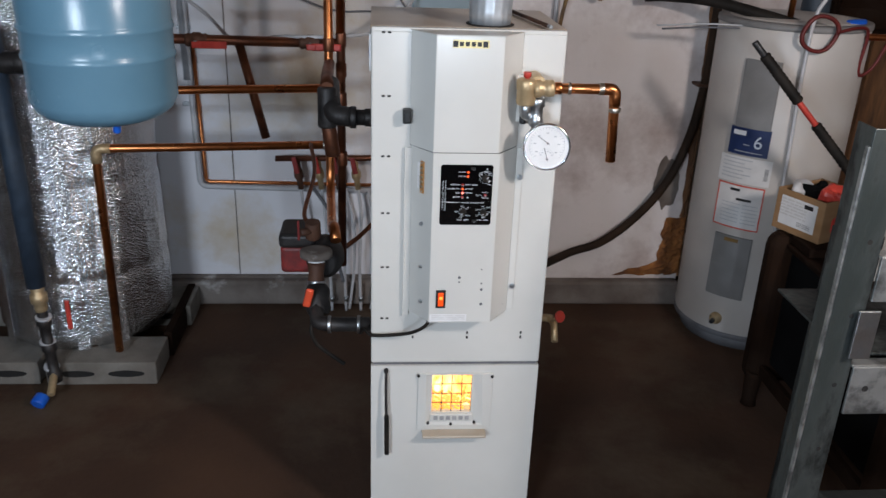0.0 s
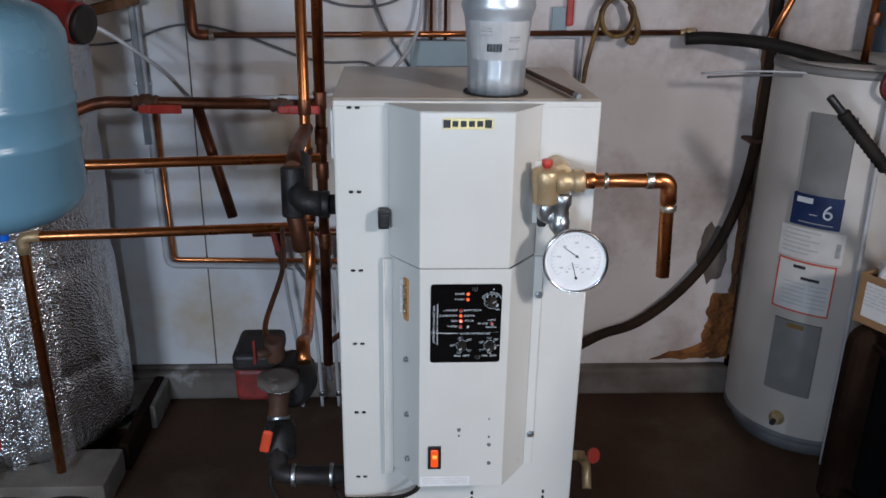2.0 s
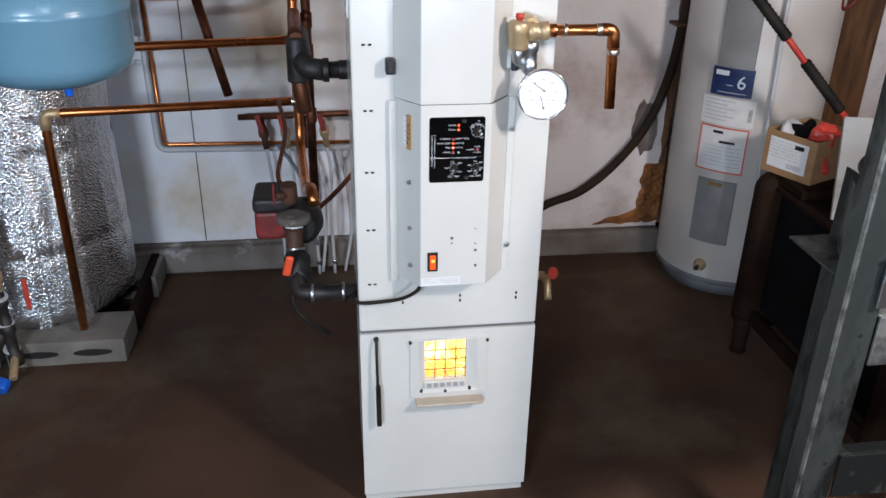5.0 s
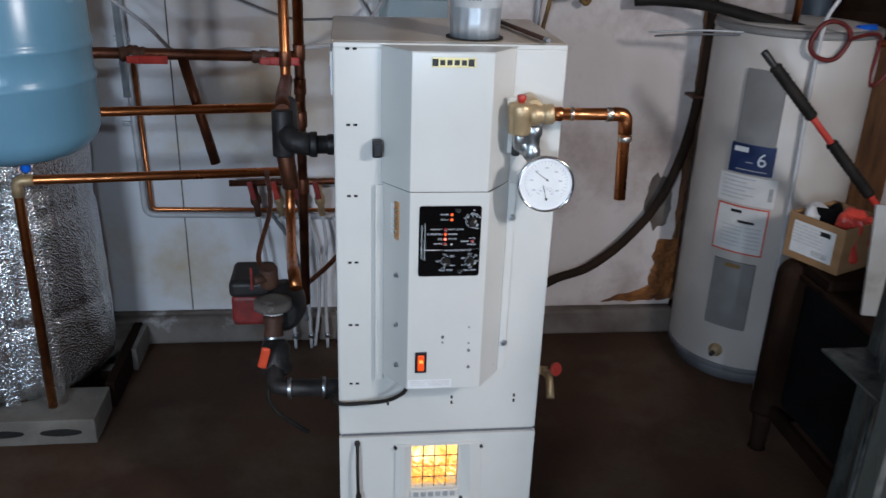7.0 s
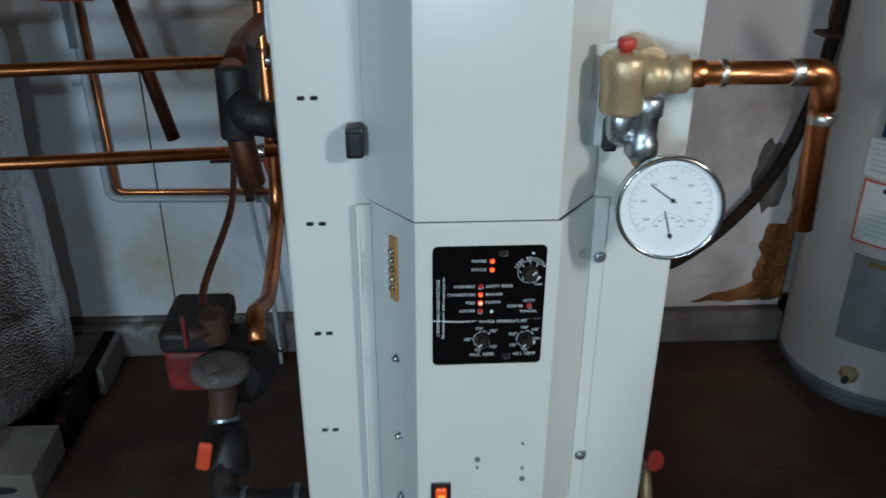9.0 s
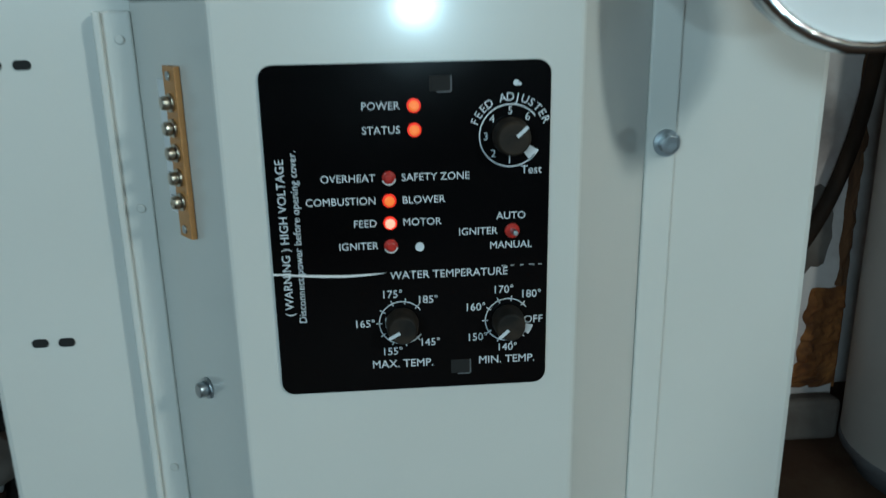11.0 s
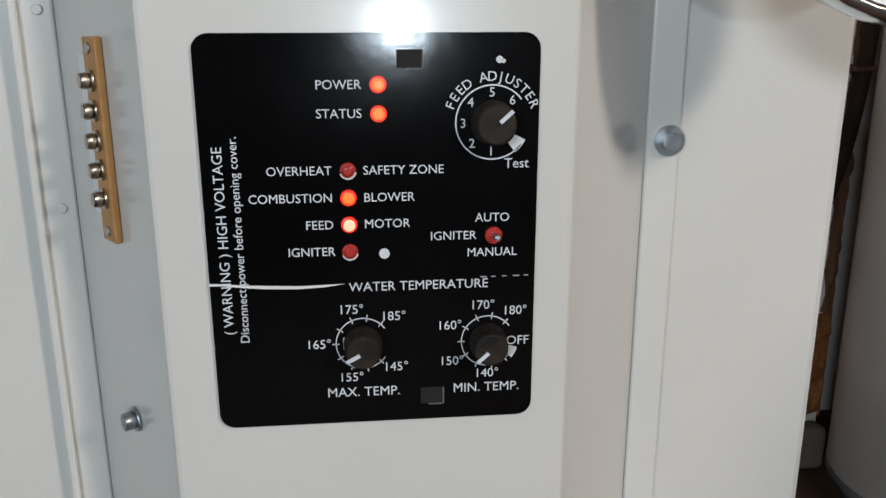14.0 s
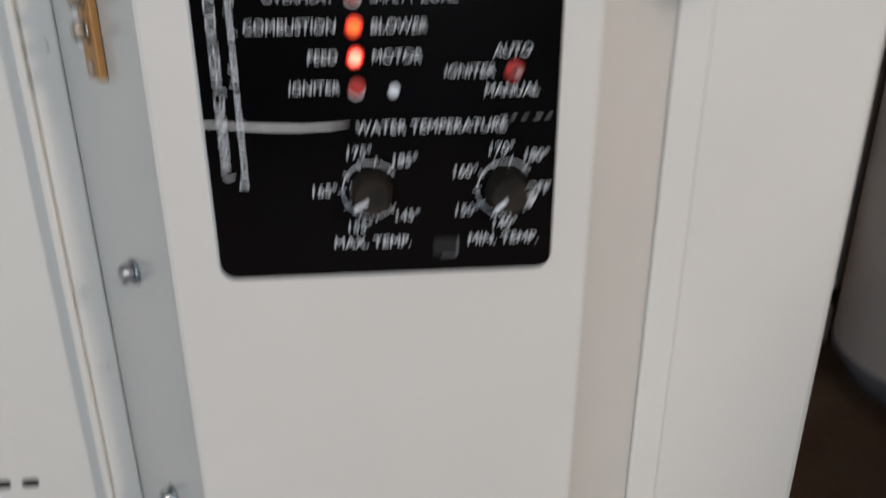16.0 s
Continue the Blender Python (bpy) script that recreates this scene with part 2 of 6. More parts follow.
def foil_material():
    m, n, l, b = material("bubble_foil")
    co = n.new("ShaderNodeTexCoord")
    vo = n.new("ShaderNodeTexVoronoi")
    vo.inputs["Scale"].default_value = 165
    l.new(co.outputs["Object"], vo.inputs["Vector"])
    mp = n.new("ShaderNodeMapping")
    mp.inputs["Scale"].default_value = (1, 1, 0.16)
    l.new(co.outputs["Object"], mp.inputs[0])
    no = n.new("ShaderNodeTexNoise")
    no.inputs["Scale"].default_value, no.inputs["Detail"].default_value = 22, 6
    l.new(mp.outputs[0], no.inputs["Vector"])
    mul = n.new("ShaderNodeMath")
    mul.operation = "MULTIPLY_ADD"
    mul.inputs[1].default_value = 3.0
    l.new(no.outputs[0], mul.inputs[0])
    l.new(vo.outputs["Distance"], mul.inputs[2])
    bp = n.new("ShaderNodeBump")
    bp.inputs["Strength"].default_value, bp.inputs["Distance"].default_value = 0.85, 0.0032
    l.new(mul.outputs[0], bp.inputs["Height"])
    l.new(bp.outputs[0], b.inputs["Normal"])
    cr = n.new("ShaderNodeValToRGB")
    cr.color_ramp.elements[0].color, cr.color_ramp.elements[1].color = (0.62, 0.63, 0.65, 1), (0.86, 0.87, 0.89, 1)
    l.new(no.outputs[0], cr.inputs[0])
    l.new(cr.outputs[0], b.inputs["Base Color"])
    b.inputs["Metallic"].default_value, b.inputs["Roughness"].default_value = 1.0, 0.24
    return m


def fire_material():
    m, n, l, b = material("flames")
    co = n.new("ShaderNodeTexCoord")
    mp = n.new("ShaderNodeMapping")
    mp.inputs["Scale"].default_value = (34, 34, 12)
    l.new(co.outputs["Object"], mp.inputs[0])
    no = n.new("ShaderNodeTexNoise")
    no.inputs["Scale"].default_value, no.inputs["Detail"].default_value, no.inputs["Distortion"].default_value = 1.0, 5, 0.8
    l.new(mp.outputs[0], no.inputs["Vector"])
    cr = n.new("ShaderNodeValToRGB")
    e = cr.color_ramp.elements
    e[0].position, e[0].color = 0.32, (1.0, 0.20, 0.015, 1)
    e[1].position, e[1].color = 0.62, (1.0, 0.80, 0.36, 1)
    mid = e.new(0.46)
    mid.color = (1.0, 0.55, 0.12, 1)
    l.new(no.outputs[0], cr.inputs[0])
    l.new(cr.outputs[0], b.inputs["Emission Color"])
    b.inputs["Base Color"].default_value = (0.02, 0.01, 0.0, 1)
    b.inputs["Emission Strength"].default_value = 2.9
    return m


M_FOIL, M_FIRE = foil_material(), fire_material()
M_EMBER = glow("embers", (1.0, 0.42, 0.07), 1.5)


def glass_material():
    m, n, l, b = material("clear_glass")
    b.inputs["Base Color"].default_value = (0.95, 0.97, 0.98, 1)
    b.inputs["Transmission Weight"].default_value, b.inputs["Roughness"].default_value, b.inputs["IOR"].default_value = 1.0, 0.02, 1.45
    return m


M_GLASS = glass_material()


# ---- mesh helpers ----
def bx(x0, x1, y0, y1, z0, z1, bev=0.0, seg=2):
    bm = bmesh.new()
    bmesh.ops.create_cube(bm, size=1.0)
    for v in bm.verts:
        v.co = ((x0 + x1) / 2 + v.co.x * (x1 - x0), (y0 + y1) / 2 + v.co.y * (y1 - y0), (z0 + z1) / 2 + v.co.z * (z1 - z0))
    if bev:
        bmesh.ops.bevel(bm, geom=bm.edges[:], offset=bev, segments=seg, affect="EDGES", profile=0.5)
    return bm


def axis_frame(p0, p1):
    w = (Vector(p1) - Vector(p0)).normalized()
    u = w.orthogonal().normalized()
    return u, w.cross(u), w


def loft(rings, closed_ends=True, smooth=True):
    bm = bmesh.new()
    vs = [[bm.verts.new(p) for p in ring] for ring in rings]
    k = len(vs[0])
    for a, b in zip(vs, vs[1:]):
        for i in range(k):
            f = bm.faces.new((a[i], a[(i + 1) % k], b[(i + 1) % k], b[i]))
            f.smooth = smooth
    if closed_ends:
        bm.faces.new(list(reversed(vs[0])))
        bm.faces.new(vs[-1])
    bmesh.ops.recalc_face_normals(bm, faces=bm.faces[:])
    return bm


def turned(p0, p1, profile, seg=28):
    """A turned body along p0 to p1; profile: (share of the way, radius)."""
    u, v, w = axis_frame(p0, p1)
    p0, length = Vector(p0), (Vector(p1) - Vector(p0)).length
    rings = [[p0 + w * (s * length) + (u * math.cos(a) + v * math.sin(a)) * r for a in (2 * math.pi * i / seg for i in range(seg))] for s, r in profile]
    return loft(rings)


def cyl(p0, p1, r, seg=20, bev=0.0):
    length = (Vector(p1) - Vector(p0)).length
    if bev:
        e = bev / length
        return turned(p0, p1, [(0, r - bev), (e * 0.3, r - bev * 0.3), (e, r), (1 - e, r), (1 - e * 0.3, r - bev * 0.3), (1, r - bev)], seg)
    return turned(p0, p1, [(0, r), (1, r)], seg)


def rounded(points, fillet, steps=7):
    pts = [Vector(p) for p in points]
    out = [pts[0]]
    for a, b, c in zip(pts, pts[1:], pts[2:]):
        d0, d1 = (a - b), (c - b)
        f = min(fillet, d0.length * 0.49, d1.length * 0.49)
        q0, q1 = b + d0.normalized() * f, b + d1.normalized() * f
        for i in range(steps + 1):
            t = i / steps
            out.append(q0 * (1 - t) ** 2 + b * 2 * t * (1 - t) + q1 * t * t)
    out.append(pts[-1])
    return out


def spline(points, steps=8):
    pts = [Vector(p) for p in points]
    ext = [pts[0] * 2 - pts[1]] + pts + [pts[-1] * 2 - pts[-2]]
    out = []
    for a, b, c, d in zip(ext, ext[1:], ext[2:], ext[3:]):
        for i in range(steps):
            t = i / steps
            out.append(0.5 * ((2 * b) + (c - a) * t + (2 * a - 5 * b + 4 * c - d) * t * t + (3 * b - a - 3 * c + d) * t ** 3))
    return out + [pts[-1]]


def sweep(path, r, seg=14):
    path = [Vector(p) for p in path]
    rings, u = [], None
    for i, p in enumerate(path):
        w = (path[min(i + 1, len(path) - 1)] - path[max(i - 1, 0)]).normalized()
        u = w.orthogonal().normalized() if u is None else (u - w * u.dot(w)).normalized()
        v = w.cross(u)
        rings.append([p + (u * math.cos(a) + v * math.sin(a)) * r for a in (2 * math.pi * k / seg for k in range(seg))])
    return loft(rings)


def pipe(points, r, fillet=0.03, seg=14):
    return sweep(rounded(points, fillet), r, seg)


def hose(points, r, seg=12):
    return sweep(spline(points), r, seg)


def prism(poly, z0, z1, bev=0.0):
    """A plan outline (x, y) raised from z0 to z1."""
    bm = bmesh.new()
    lo, hi = [bm.verts.new((x, y, z0)) for x, y in poly], [bm.verts.new((x, y, z1)) for x, y in poly]
    k = len(poly)
    for i in range(k):
        bm.faces.new((lo[i], lo[(i + 1) % k], hi[(i + 1) % k], hi[i]))
    bm.faces.new(lo), bm.faces.new(hi)
    bmesh.ops.recalc_face_normals(bm, faces=bm.faces[:])
    if bev:
        bmesh.ops.bevel(bm, geom=bm.edges[:], offset=bev, segments=2, affect="EDGES", profile=0.5)
    return bm


def joined(*bms):
    out = bmesh.new()
    for b in bms:
        me = bpy.data.meshes.new("tmp")
        b.to_mesh(me)
        b.free()
        out.from_mesh(me)
        bpy.data.meshes.remove(me)
    return out


def moved(bm, m):
    bm.transform(m)
    return bm


def roughened(bm, amount, scale, cuts=0):
    if cuts:
        bmesh.ops.subdivide_edges(bm, edges=bm.edges[:], cuts=cuts, use_grid_fill=True)
    bm.normal_update()
    for v in bm.verts:
        v.co += v.normal * noise.noise(v.co * scale) * amount
    return bm


SET = Matrix.Identity(4)


def zone(dx=0.0, dy=0.0, dz=0.0, kz=1.0):
    """Sets the offset and the height scale of the things that follow."""
    global SET
    SET = Matrix.Translation((dx, dy, dz)) @ Matrix.Diagonal((1, 1, kz, 1))


def thing(name, at, label, category, group="", kind=""):
    ob = new(name)
    ob.empty_display_size = 0.05
    ob.location = SET @ Vector(at)
    return tagged(ob, label, category, group, kind)


def part(name, bm, mat, parent=None, label=""):
    """Links a bmesh, built in world metres, as one mesh under a thing or a part."""
    bm.transform(SET)
    me = bpy.data.meshes.new(name)
    bm.to_mesh(me)
    bm.free()
    me.materials.append(mat)
    ob = new(name, me)
    if parent is not None:
        ob.parent = parent
        if parent.type == "EMPTY":
            ob.matrix_parent_inverse = Matrix.Translation(parent.location).inverted()
    return tagged(ob, label)


def structure(name, bm, mat, label, category):
    return tagged(part(name, bm, mat), label, category, kind="structure")


def face_frame(origin, across, normal):
    """A frame on an upright face: u across, v up, n outwards."""
    u, n = Vector((*across, 0)).normalized(), Vector((*normal, 0)).normalized()
    m = Matrix((u, Vector((0, 0, 1)), n)).transposed().to_4x4()
    m.translation = origin
    return m


def plate(m, u0, u1, v0, v1, n0, n1, bev=0.0):
    return moved(bx(u0, u1, v0, v1, n0, n1, bev), m)


def round_plate(m, u0, u1, v0, v1, n0, n1, r, seg=6):
    poly = []
    for cx, cy, a0 in ((u1 - r, v1 - r, 0), (u0 + r, v1 - r, 90), (u0 + r, v0 + r, 180), (u1 - r, v0 + r, 270)):
        poly += [(cx + r * math.cos(radians(a0 + 90 * i / seg)), cy + r * math.sin(radians(a0 + 90 * i / seg))) for i in range(seg + 1)]
    return moved(prism(poly, n0, n1), m)


def disc(m, u, v, r, n0, n1, seg=24, bev=0.0):
    return moved(cyl((u, v, n0), (u, v, n1), r, seg, bev), m)


def lettering(m, words, u, v, size, n, parent, mat, align="CENTER", turn=0.0, squeeze=1.0, name="lettering"):
    """Raised print in the built-in font; v is the middle of the capitals' height."""
    cu = bpy.data.curves.new("words", "FONT")
    cu.body, cu.size, cu.align_x, cu.align_y, cu.extrude, cu.resolution_u = words, size, align, "CENTER", 0.00008, 3
    tmp = bpy.data.objects.new("words", cu)
    scene.collection.objects.link(tmp)
    me = bpy.data.meshes.new_from_object(tmp.evaluated_get(bpy.context.evaluated_depsgraph_get()))
    bpy.data.objects.remove(tmp)
    bpy.data.curves.remove(cu)
    me.transform(SET @ m @ Matrix.Translation((u, v, n)) @ Matrix.Rotation(radians(turn), 4, "Z") @ Matrix.Diagonal((squeeze, 1, 1, 1)))
    me.materials.clear()
    me.materials.append(mat)
    ob = new(name, me)
    ob.parent = parent
    if parent.type == "EMPTY":
        ob.matrix_parent_inverse = Matrix.Translation(parent.location).inverted()
    return ob


def bar_lines(m, u0, u1, v0, v1, rows, n, parent, mat, seed=1, fill=0.6, name="print_line"):
    """Rows of plain bars in place of small print."""
    rnd = random.Random(seed)
    h = (v1 - v0) / rows
    for i in range(rows):
        u, bars = u0, []
        top = v1 - i * h
        while u < u1 - (u1 - u0) * 0.05:
            w = min(u1 - u, (u1 - u0) * rnd.uniform(0.12, 0.4))
            bars.append(plate(m, u, u + w, top - h * fill, top, n, n + 0.0002))
            u += w + (u1 - u0) * 0.04
        part(name, joined(*bars), mat, parent)


def arc_bar(m, u, v, r, a0, a1, width, n, seg=24):
    bm = bmesh.new()
    prev = None
    for i in range(seg + 1):
        a = radians(a0 + (a1 - a0) * i / seg)
        pair = [bm.verts.new((u + (r + s) * math.cos(a), v + (r + s) * math.sin(a), n)) for s in (-width / 2, width / 2)]
        if prev:
            bm.faces.new((prev[0], prev[1], pair[1], pair[0]))
        prev = pair
    ext = bmesh.ops.extrude_face_region(bm, geom=bm.faces[:])
    for g in ext["geom"]:
        if isinstance(g, bmesh.types.BMVert):
            g.co.z += 0.00015
    bmesh.ops.recalc_face_normals(bm, faces=bm.faces[:])
    return moved(bm, m)


def spoke(m, u, v, r0, r1, a, width, n, thick=0.00015):
    b = bx(r0, r1, -width / 2, width / 2, 0, thick)
    return moved(b, m @ Matrix.Translation((u, v, n)) @ Matrix.Rotation(radians(a), 4, "Z"))


# ---- the room ----
XL, XR, YB, YW = -2.3, 3.0, -1.55, 3.285
structure("floor", bx(XL - 0.2, XR + 0.2, YB - 0.2, 4.0, FLOOR - 0.15, FLOOR), M_FLOOR, "dark brown stained bare concrete basement floor", "floor")
structure("ceiling", bx(XL - 0.2, XR + 0.2, YB - 0.2, 4.0, 2.08, CEIL + 0.15), M_CEIL, "rough brown boarded basement ceiling", "ceiling")
structure("wall_north", bx(0.26, 1.385, YW, YW + 0.45, FLOOR, CEIL), M_WALL, "off-white painted plaster basement wall with brown stains", "wall")
structure("wall_north_left", bx(XL, 0.26, YW, YW + 0.45, FLOOR, CEIL), M_BOARD, "white painted board lining on the basement wall", "wall")
structure("wall_alcove", bx(1.385, XR, 3.53, 3.9, FLOOR, CEIL), M_WALL, "off-white painted wall at the back of the alcove", "wall")
structure("wall_east", bx(XR, XR + 0.2, YB, 3.9, FLOOR, CEIL), M_UNSEEN_WALL, "unseen side wall, kept dark to bounce little light", "wall")
structure("wall_west", bx(XL - 0.2, XL, YB, 3.9, FLOOR, CEIL), M_UNSEEN_WALL, "unseen side wall, kept dark to bounce little light", "wall")
structure("wall_south", joined(bx(XL, XR, YB - 0.2, YB, FLOOR, 0.83), bx(XL, XR, YB - 0.2, YB, 1.95, CEIL), bx(0.21, 0.59, YB - 0.2, YB, 1.13, 1.95), bx(0.59, XR, YB - 0.2, YB, 0.83, 1.95),
                               bx(-0.83, 0.21, YB - 0.2, YB, 0.83, 1.95), bx(XL, -1.57, YB - 0.2, YB, 0.83, 1.95), bx(-1.57, -0.83, YB - 0.2, YB, 0.83, 1.55)), M_UNSEEN_WALL, "unseen rear wall, kept dark to bounce little light, with two window openings", "wall")
# The first, low window is added only to house the glare lamp.
for nm, (wx0, wx1, wz0, wz1) in (("glare_lamp_window", (0.21, 0.59, 0.83, 1.13)), ("window_2", (-1.57, -0.83, 1.55, 1.95))):
    w = thing(nm, (wx0, YB, wz0), "unseen small white framed basement window with a clear pane", "window", kind="structure")
    fr = part("window_frame", joined(bx(wx0, wx0 + 0.02, YB - 0.12, YB - 0.08, wz0, wz1), bx(wx1 - 0.02, wx1, YB - 0.12, YB - 0.08, wz0, wz1), bx(wx0 + 0.02, wx1 - 0.02, YB - 0.12, YB - 0.08, wz0, wz0 + 0.02), bx(wx0 + 0.02, wx1 - 0.02, YB - 0.12, YB - 0.08, wz1 - 0.02, wz1)), M_WHITE_P, w)
    pn = part("pane", bx(wx0 + 0.02, wx1 - 0.02, YB - 0.103, YB - 0.098, wz0 + 0.02, wz1 - 0.02), M_GLASS, w)
    pn.visible_shadow = False
structure("footing", roughened(bx(XL, 1.384, 3.232, YW, FLOOR, 0.046, 0.012), 0.009, 11, cuts=5), M_FOOT, "rough grey concrete footing along the wall", "footing")
structure("ledge_trim", bx(-0.95, 0.26, 3.270, YW, 0.046, 0.058), M_FOOT, "grey ledge under the wall boards", "trim")
for sx in (-1.45, -0.505, 0.258):
    structure("board_joint", bx(sx - 0.002, sx + 0.002, YW - 0.003, YW, 0.06, CEIL), M_FOOT, "thin dark joint between the wall boards", "trim")


def rough_strip():
    bm = bmesh.new()
    rows, cols = 90, 6
    vs = [[bm.verts.new((1.358 + 0.034 * c / (cols - 1) + (0.022 * noise.noise((c * 0.2, r * 0.23, 3)) if c == 0 else 0), YW - (0.004 + 0.03 * abs(noise.noise((c * 0.7, r * 0.31, 1))) if 0 < c < cols - 1 else -0.004), 0.33 + (CEIL - 0.33) * r / (rows - 1))) for c in range(cols)] for r in range(rows)]
    for r in range(rows - 1):
        for c in range(cols - 1):
            bm.faces.new((vs[r][c], vs[r][c + 1], vs[r + 1][c + 1], vs[r + 1][c]))
    return bm


structure("broken_wall_edge", rough_strip(), M_OLDWOOD, "ragged brown broken edge of the plaster wall", "wall edge")


def debris():
    bm = bmesh.new()
    rows, cols = 26, 22
    vs = []
    for r in range(rows):
        row = []
        for c in range(cols):
            u, v = c / (cols - 1), r / (rows - 1)
            edge = 0.035 * noise.noise((0, v * 6, 2))
            left = 1.272 + edge - 0.20 * max(0, 1 - v * 3.2) ** 1.5 + 0.03 * v
            x = left + (1.395 - left) * u
            rim = min(u, 1 - u, v, 1 - v)
            d = (0.012 + 0.014 * noise.noise((x * 22, v * 9, 0)) + 0.012 * noise.noise((x * 60, v * 28, 5))) * min(1, rim * 8)
            row.append(bm.verts.new((x, YW + 0.004 - max(0, d) - (0.004 if rim > 0 else 0), 0.05 + 0.28 * v + 0.02 * noise.noise((x * 20, 0, 7)))))
        vs.append(row)
    for r in range(rows - 1):
        for c in range(cols - 1):
            bm.faces.new((vs[r][c], vs[r][c + 1], vs[r + 1][c + 1], vs[r + 1][c]))
    return bm


structure("crumbling_wall_patch", debris(), M_FOAM, "orange-brown crumbling patch low on the wall", "wall patch")
def plaster_patch():
    rnd = random.Random(4)
    poly = [(1.285 + 0.055 * math.cos(q) * (0.8 + 0.35 * rnd.random()), 0.485 + 0.115 * math.sin(q) * (0.8 + 0.35 * rnd.random())) for q in (2 * math.pi * i / 22 for i in range(22))]
    return moved(prism(poly, 0, 0.003, 0.001), face_frame((0, YW, 0), (1, 0), (0, -1)))


structure("bare_plaster_patch", plaster_patch(), M_FOOT, "grey bare patch where the paint has come off the wall", "wall patch")
structure("alcove_board", roughened(bx(2.16, 2.35, 3.47, 3.53, FLOOR, CEIL, 0.006), 0.006, 7, cuts=5), M_OLDWOOD, "old rough brown wooden board on the alcove wall", "board")


# ---- the boiler ----
FRONT = face_frame((0, 1.85, 0), (1, 0), (0, -1))       # jacket front
COVER = face_frame((0, 1.785, 0), (1, 0), (0, -1))      # cover front
LFACET = face_frame((0.174, 1.8138, 0), (0.046, -0.065), (-0.816, -0.578))
RFACET = face_frame((0.370, 1.8163, 0), (0.048, 0.065), (0.804, -0.594))


def build_boiler():
    b = thing("pellet_boiler", (0.27, 2.05, FLOOR), "tall cream enamelled pellet boiler with a lit fire window", "boiler")
    x0, x1 = 0.058, 0.4845
    jacket = part("jacket", joined(bx(x0, x1, 1.852, 2.205, 0.468, 1.286, 0.004)), M_CREAM, b)
    part("top_plate", joined(bx(x0 - 0.002, x1 + 0.002, 1.872, 2.207, 1.287, 1.294, 0.002)), M_TOP, b, "cream top plate, brown from dust and a painted wall reflection")
    part("top_lip", bx(x0 + 0.001, x1 - 0.001, 1.851, 1.870, 1.284, 1.2935, 0.002), M_CREAM, b)
    part("base", joined(bx(x0 + 0.004, x1 - 0.004, 1.940, 2.201, FLOOR, 0.460), bx(x0 + 0.004, 0.178, 1.8625, 1.940, FLOOR, 0.460), bx(0.352, x1 - 0.004, 1.8625, 1.940, FLOOR, 0.460), bx(0.178, 0.352, 1.8625, 1.940, FLOOR, 0.288), bx(0.178, 0.352, 1.8625, 1.940, 0.447, 0.460)), M_CREAM_D, b)
    # Dark grey strip paints the shade in the seam over the door.
    part("seam_shade_strip", bx(x0 + 0.006, x1 - 0.006, 1.856, 2.197, 0.4607, 0.4678), M_DKGREY, b)
    # lower door, with an opening for the fire window
    wx0, wx1, wz0, wz1 = 0.214, 0.316, 0.321, 0.432
    db = bmesh.new()
    ring = lambda y, a, c, d, f: [db.verts.new((x, y, z)) for x, z in ((a, d), (c, d), (c, f), (a, f))]
    of, nf = ring(1.850, x0, x1, FLOOR + 0.03, 0.4605), ring(1.850, wx0, wx1, wz0, wz1)
    ob2, nb = ring(1.862, x0, x1, FLOOR + 0.03, 0.4605), ring(1.862, wx0, wx1, wz0, wz1)
    for q in range(4):
        w = (q + 1) % 4
        for face in ((of[q], of[w], nf[w], nf[q]), (ob2[q], ob2[w], nb[w], nb[q]), (of[q], of[w], ob2[w], ob2[q]), (nf[q], nf[w], nb[w], nb[q])):
            db.faces.new(face)
    bmesh.ops.recalc_face_normals(db, faces=db.faces[:])
    door = part("door", db, M_CREAM, b, "cream door with a small fire window")
    # window surround: a shallow sloped hood round the glass
    fr = bmesh.new()
    out = [(0.178, 0.270), (0.368, 0.270), (0.368, 0.440), (0.178, 0.440)]
    mid = [(0.198, 0.286), (0.348, 0.286), (0.340, 0.438), (0.198, 0.438)]
    inn = [(wx0, wz0 - 0.022), (wx1, wz0 - 0.022), (wx1, wz1), (wx0, wz1)]
    loops = [[fr.verts.new((x, y, z)) for x, z in ring] for ring, y in ((out, 1.8495), (out, 1.846), (mid, 1.842), (inn, 1.852), (inn, 1.866))]
    for a, c in zip(loops, loops[1:]):
        for i in range(4):
            fr.faces.new((a[i], a[(i + 1) % 4], c[(i + 1) % 4], c[i]))
    bmesh.ops.recalc_face_normals(fr, faces=fr.faces[:])
    part("window_surround", fr, M_CREAM, door, "pressed cream window surround")
    # The ledge's brown colour stands in for the fire's light.
    part("window_ledge", bx(0.190, 0.356, 1.815, 1.848, 0.262, 0.270, 0.003), M_TOP, door, "cream ledge, painted brown for the firelight on it")
    part("name_plate", bx(wx0 - 0.002, wx1 + 0.004, 1.842, 1.848, 0.298, 0.3185, 0.001), M_CREAM, door)
    for i in range(6):
        part("raised_mark", bx(0.219 + i * 0.0163, 0.230 + i * 0.0163, 1.8405, 1.842, 0.303, 0.3145), M_PRINT, door)
    for sx, sz in ((0.178, 0.434), (0.366, 0.430), (0.205, 0.292), (0.326, 0.292), (0.265, 0.288)):
        part("screw", disc(FRONT, sx, sz, 0.0038, 0.001, 0.009, 10, 0.001), M_IRON, door)
    glass = part("fire_glass", bx(wx0, wx1, 1.856, 1.859, wz0, wz1), M_GLASS, door)
    glass.visible_shadow = False
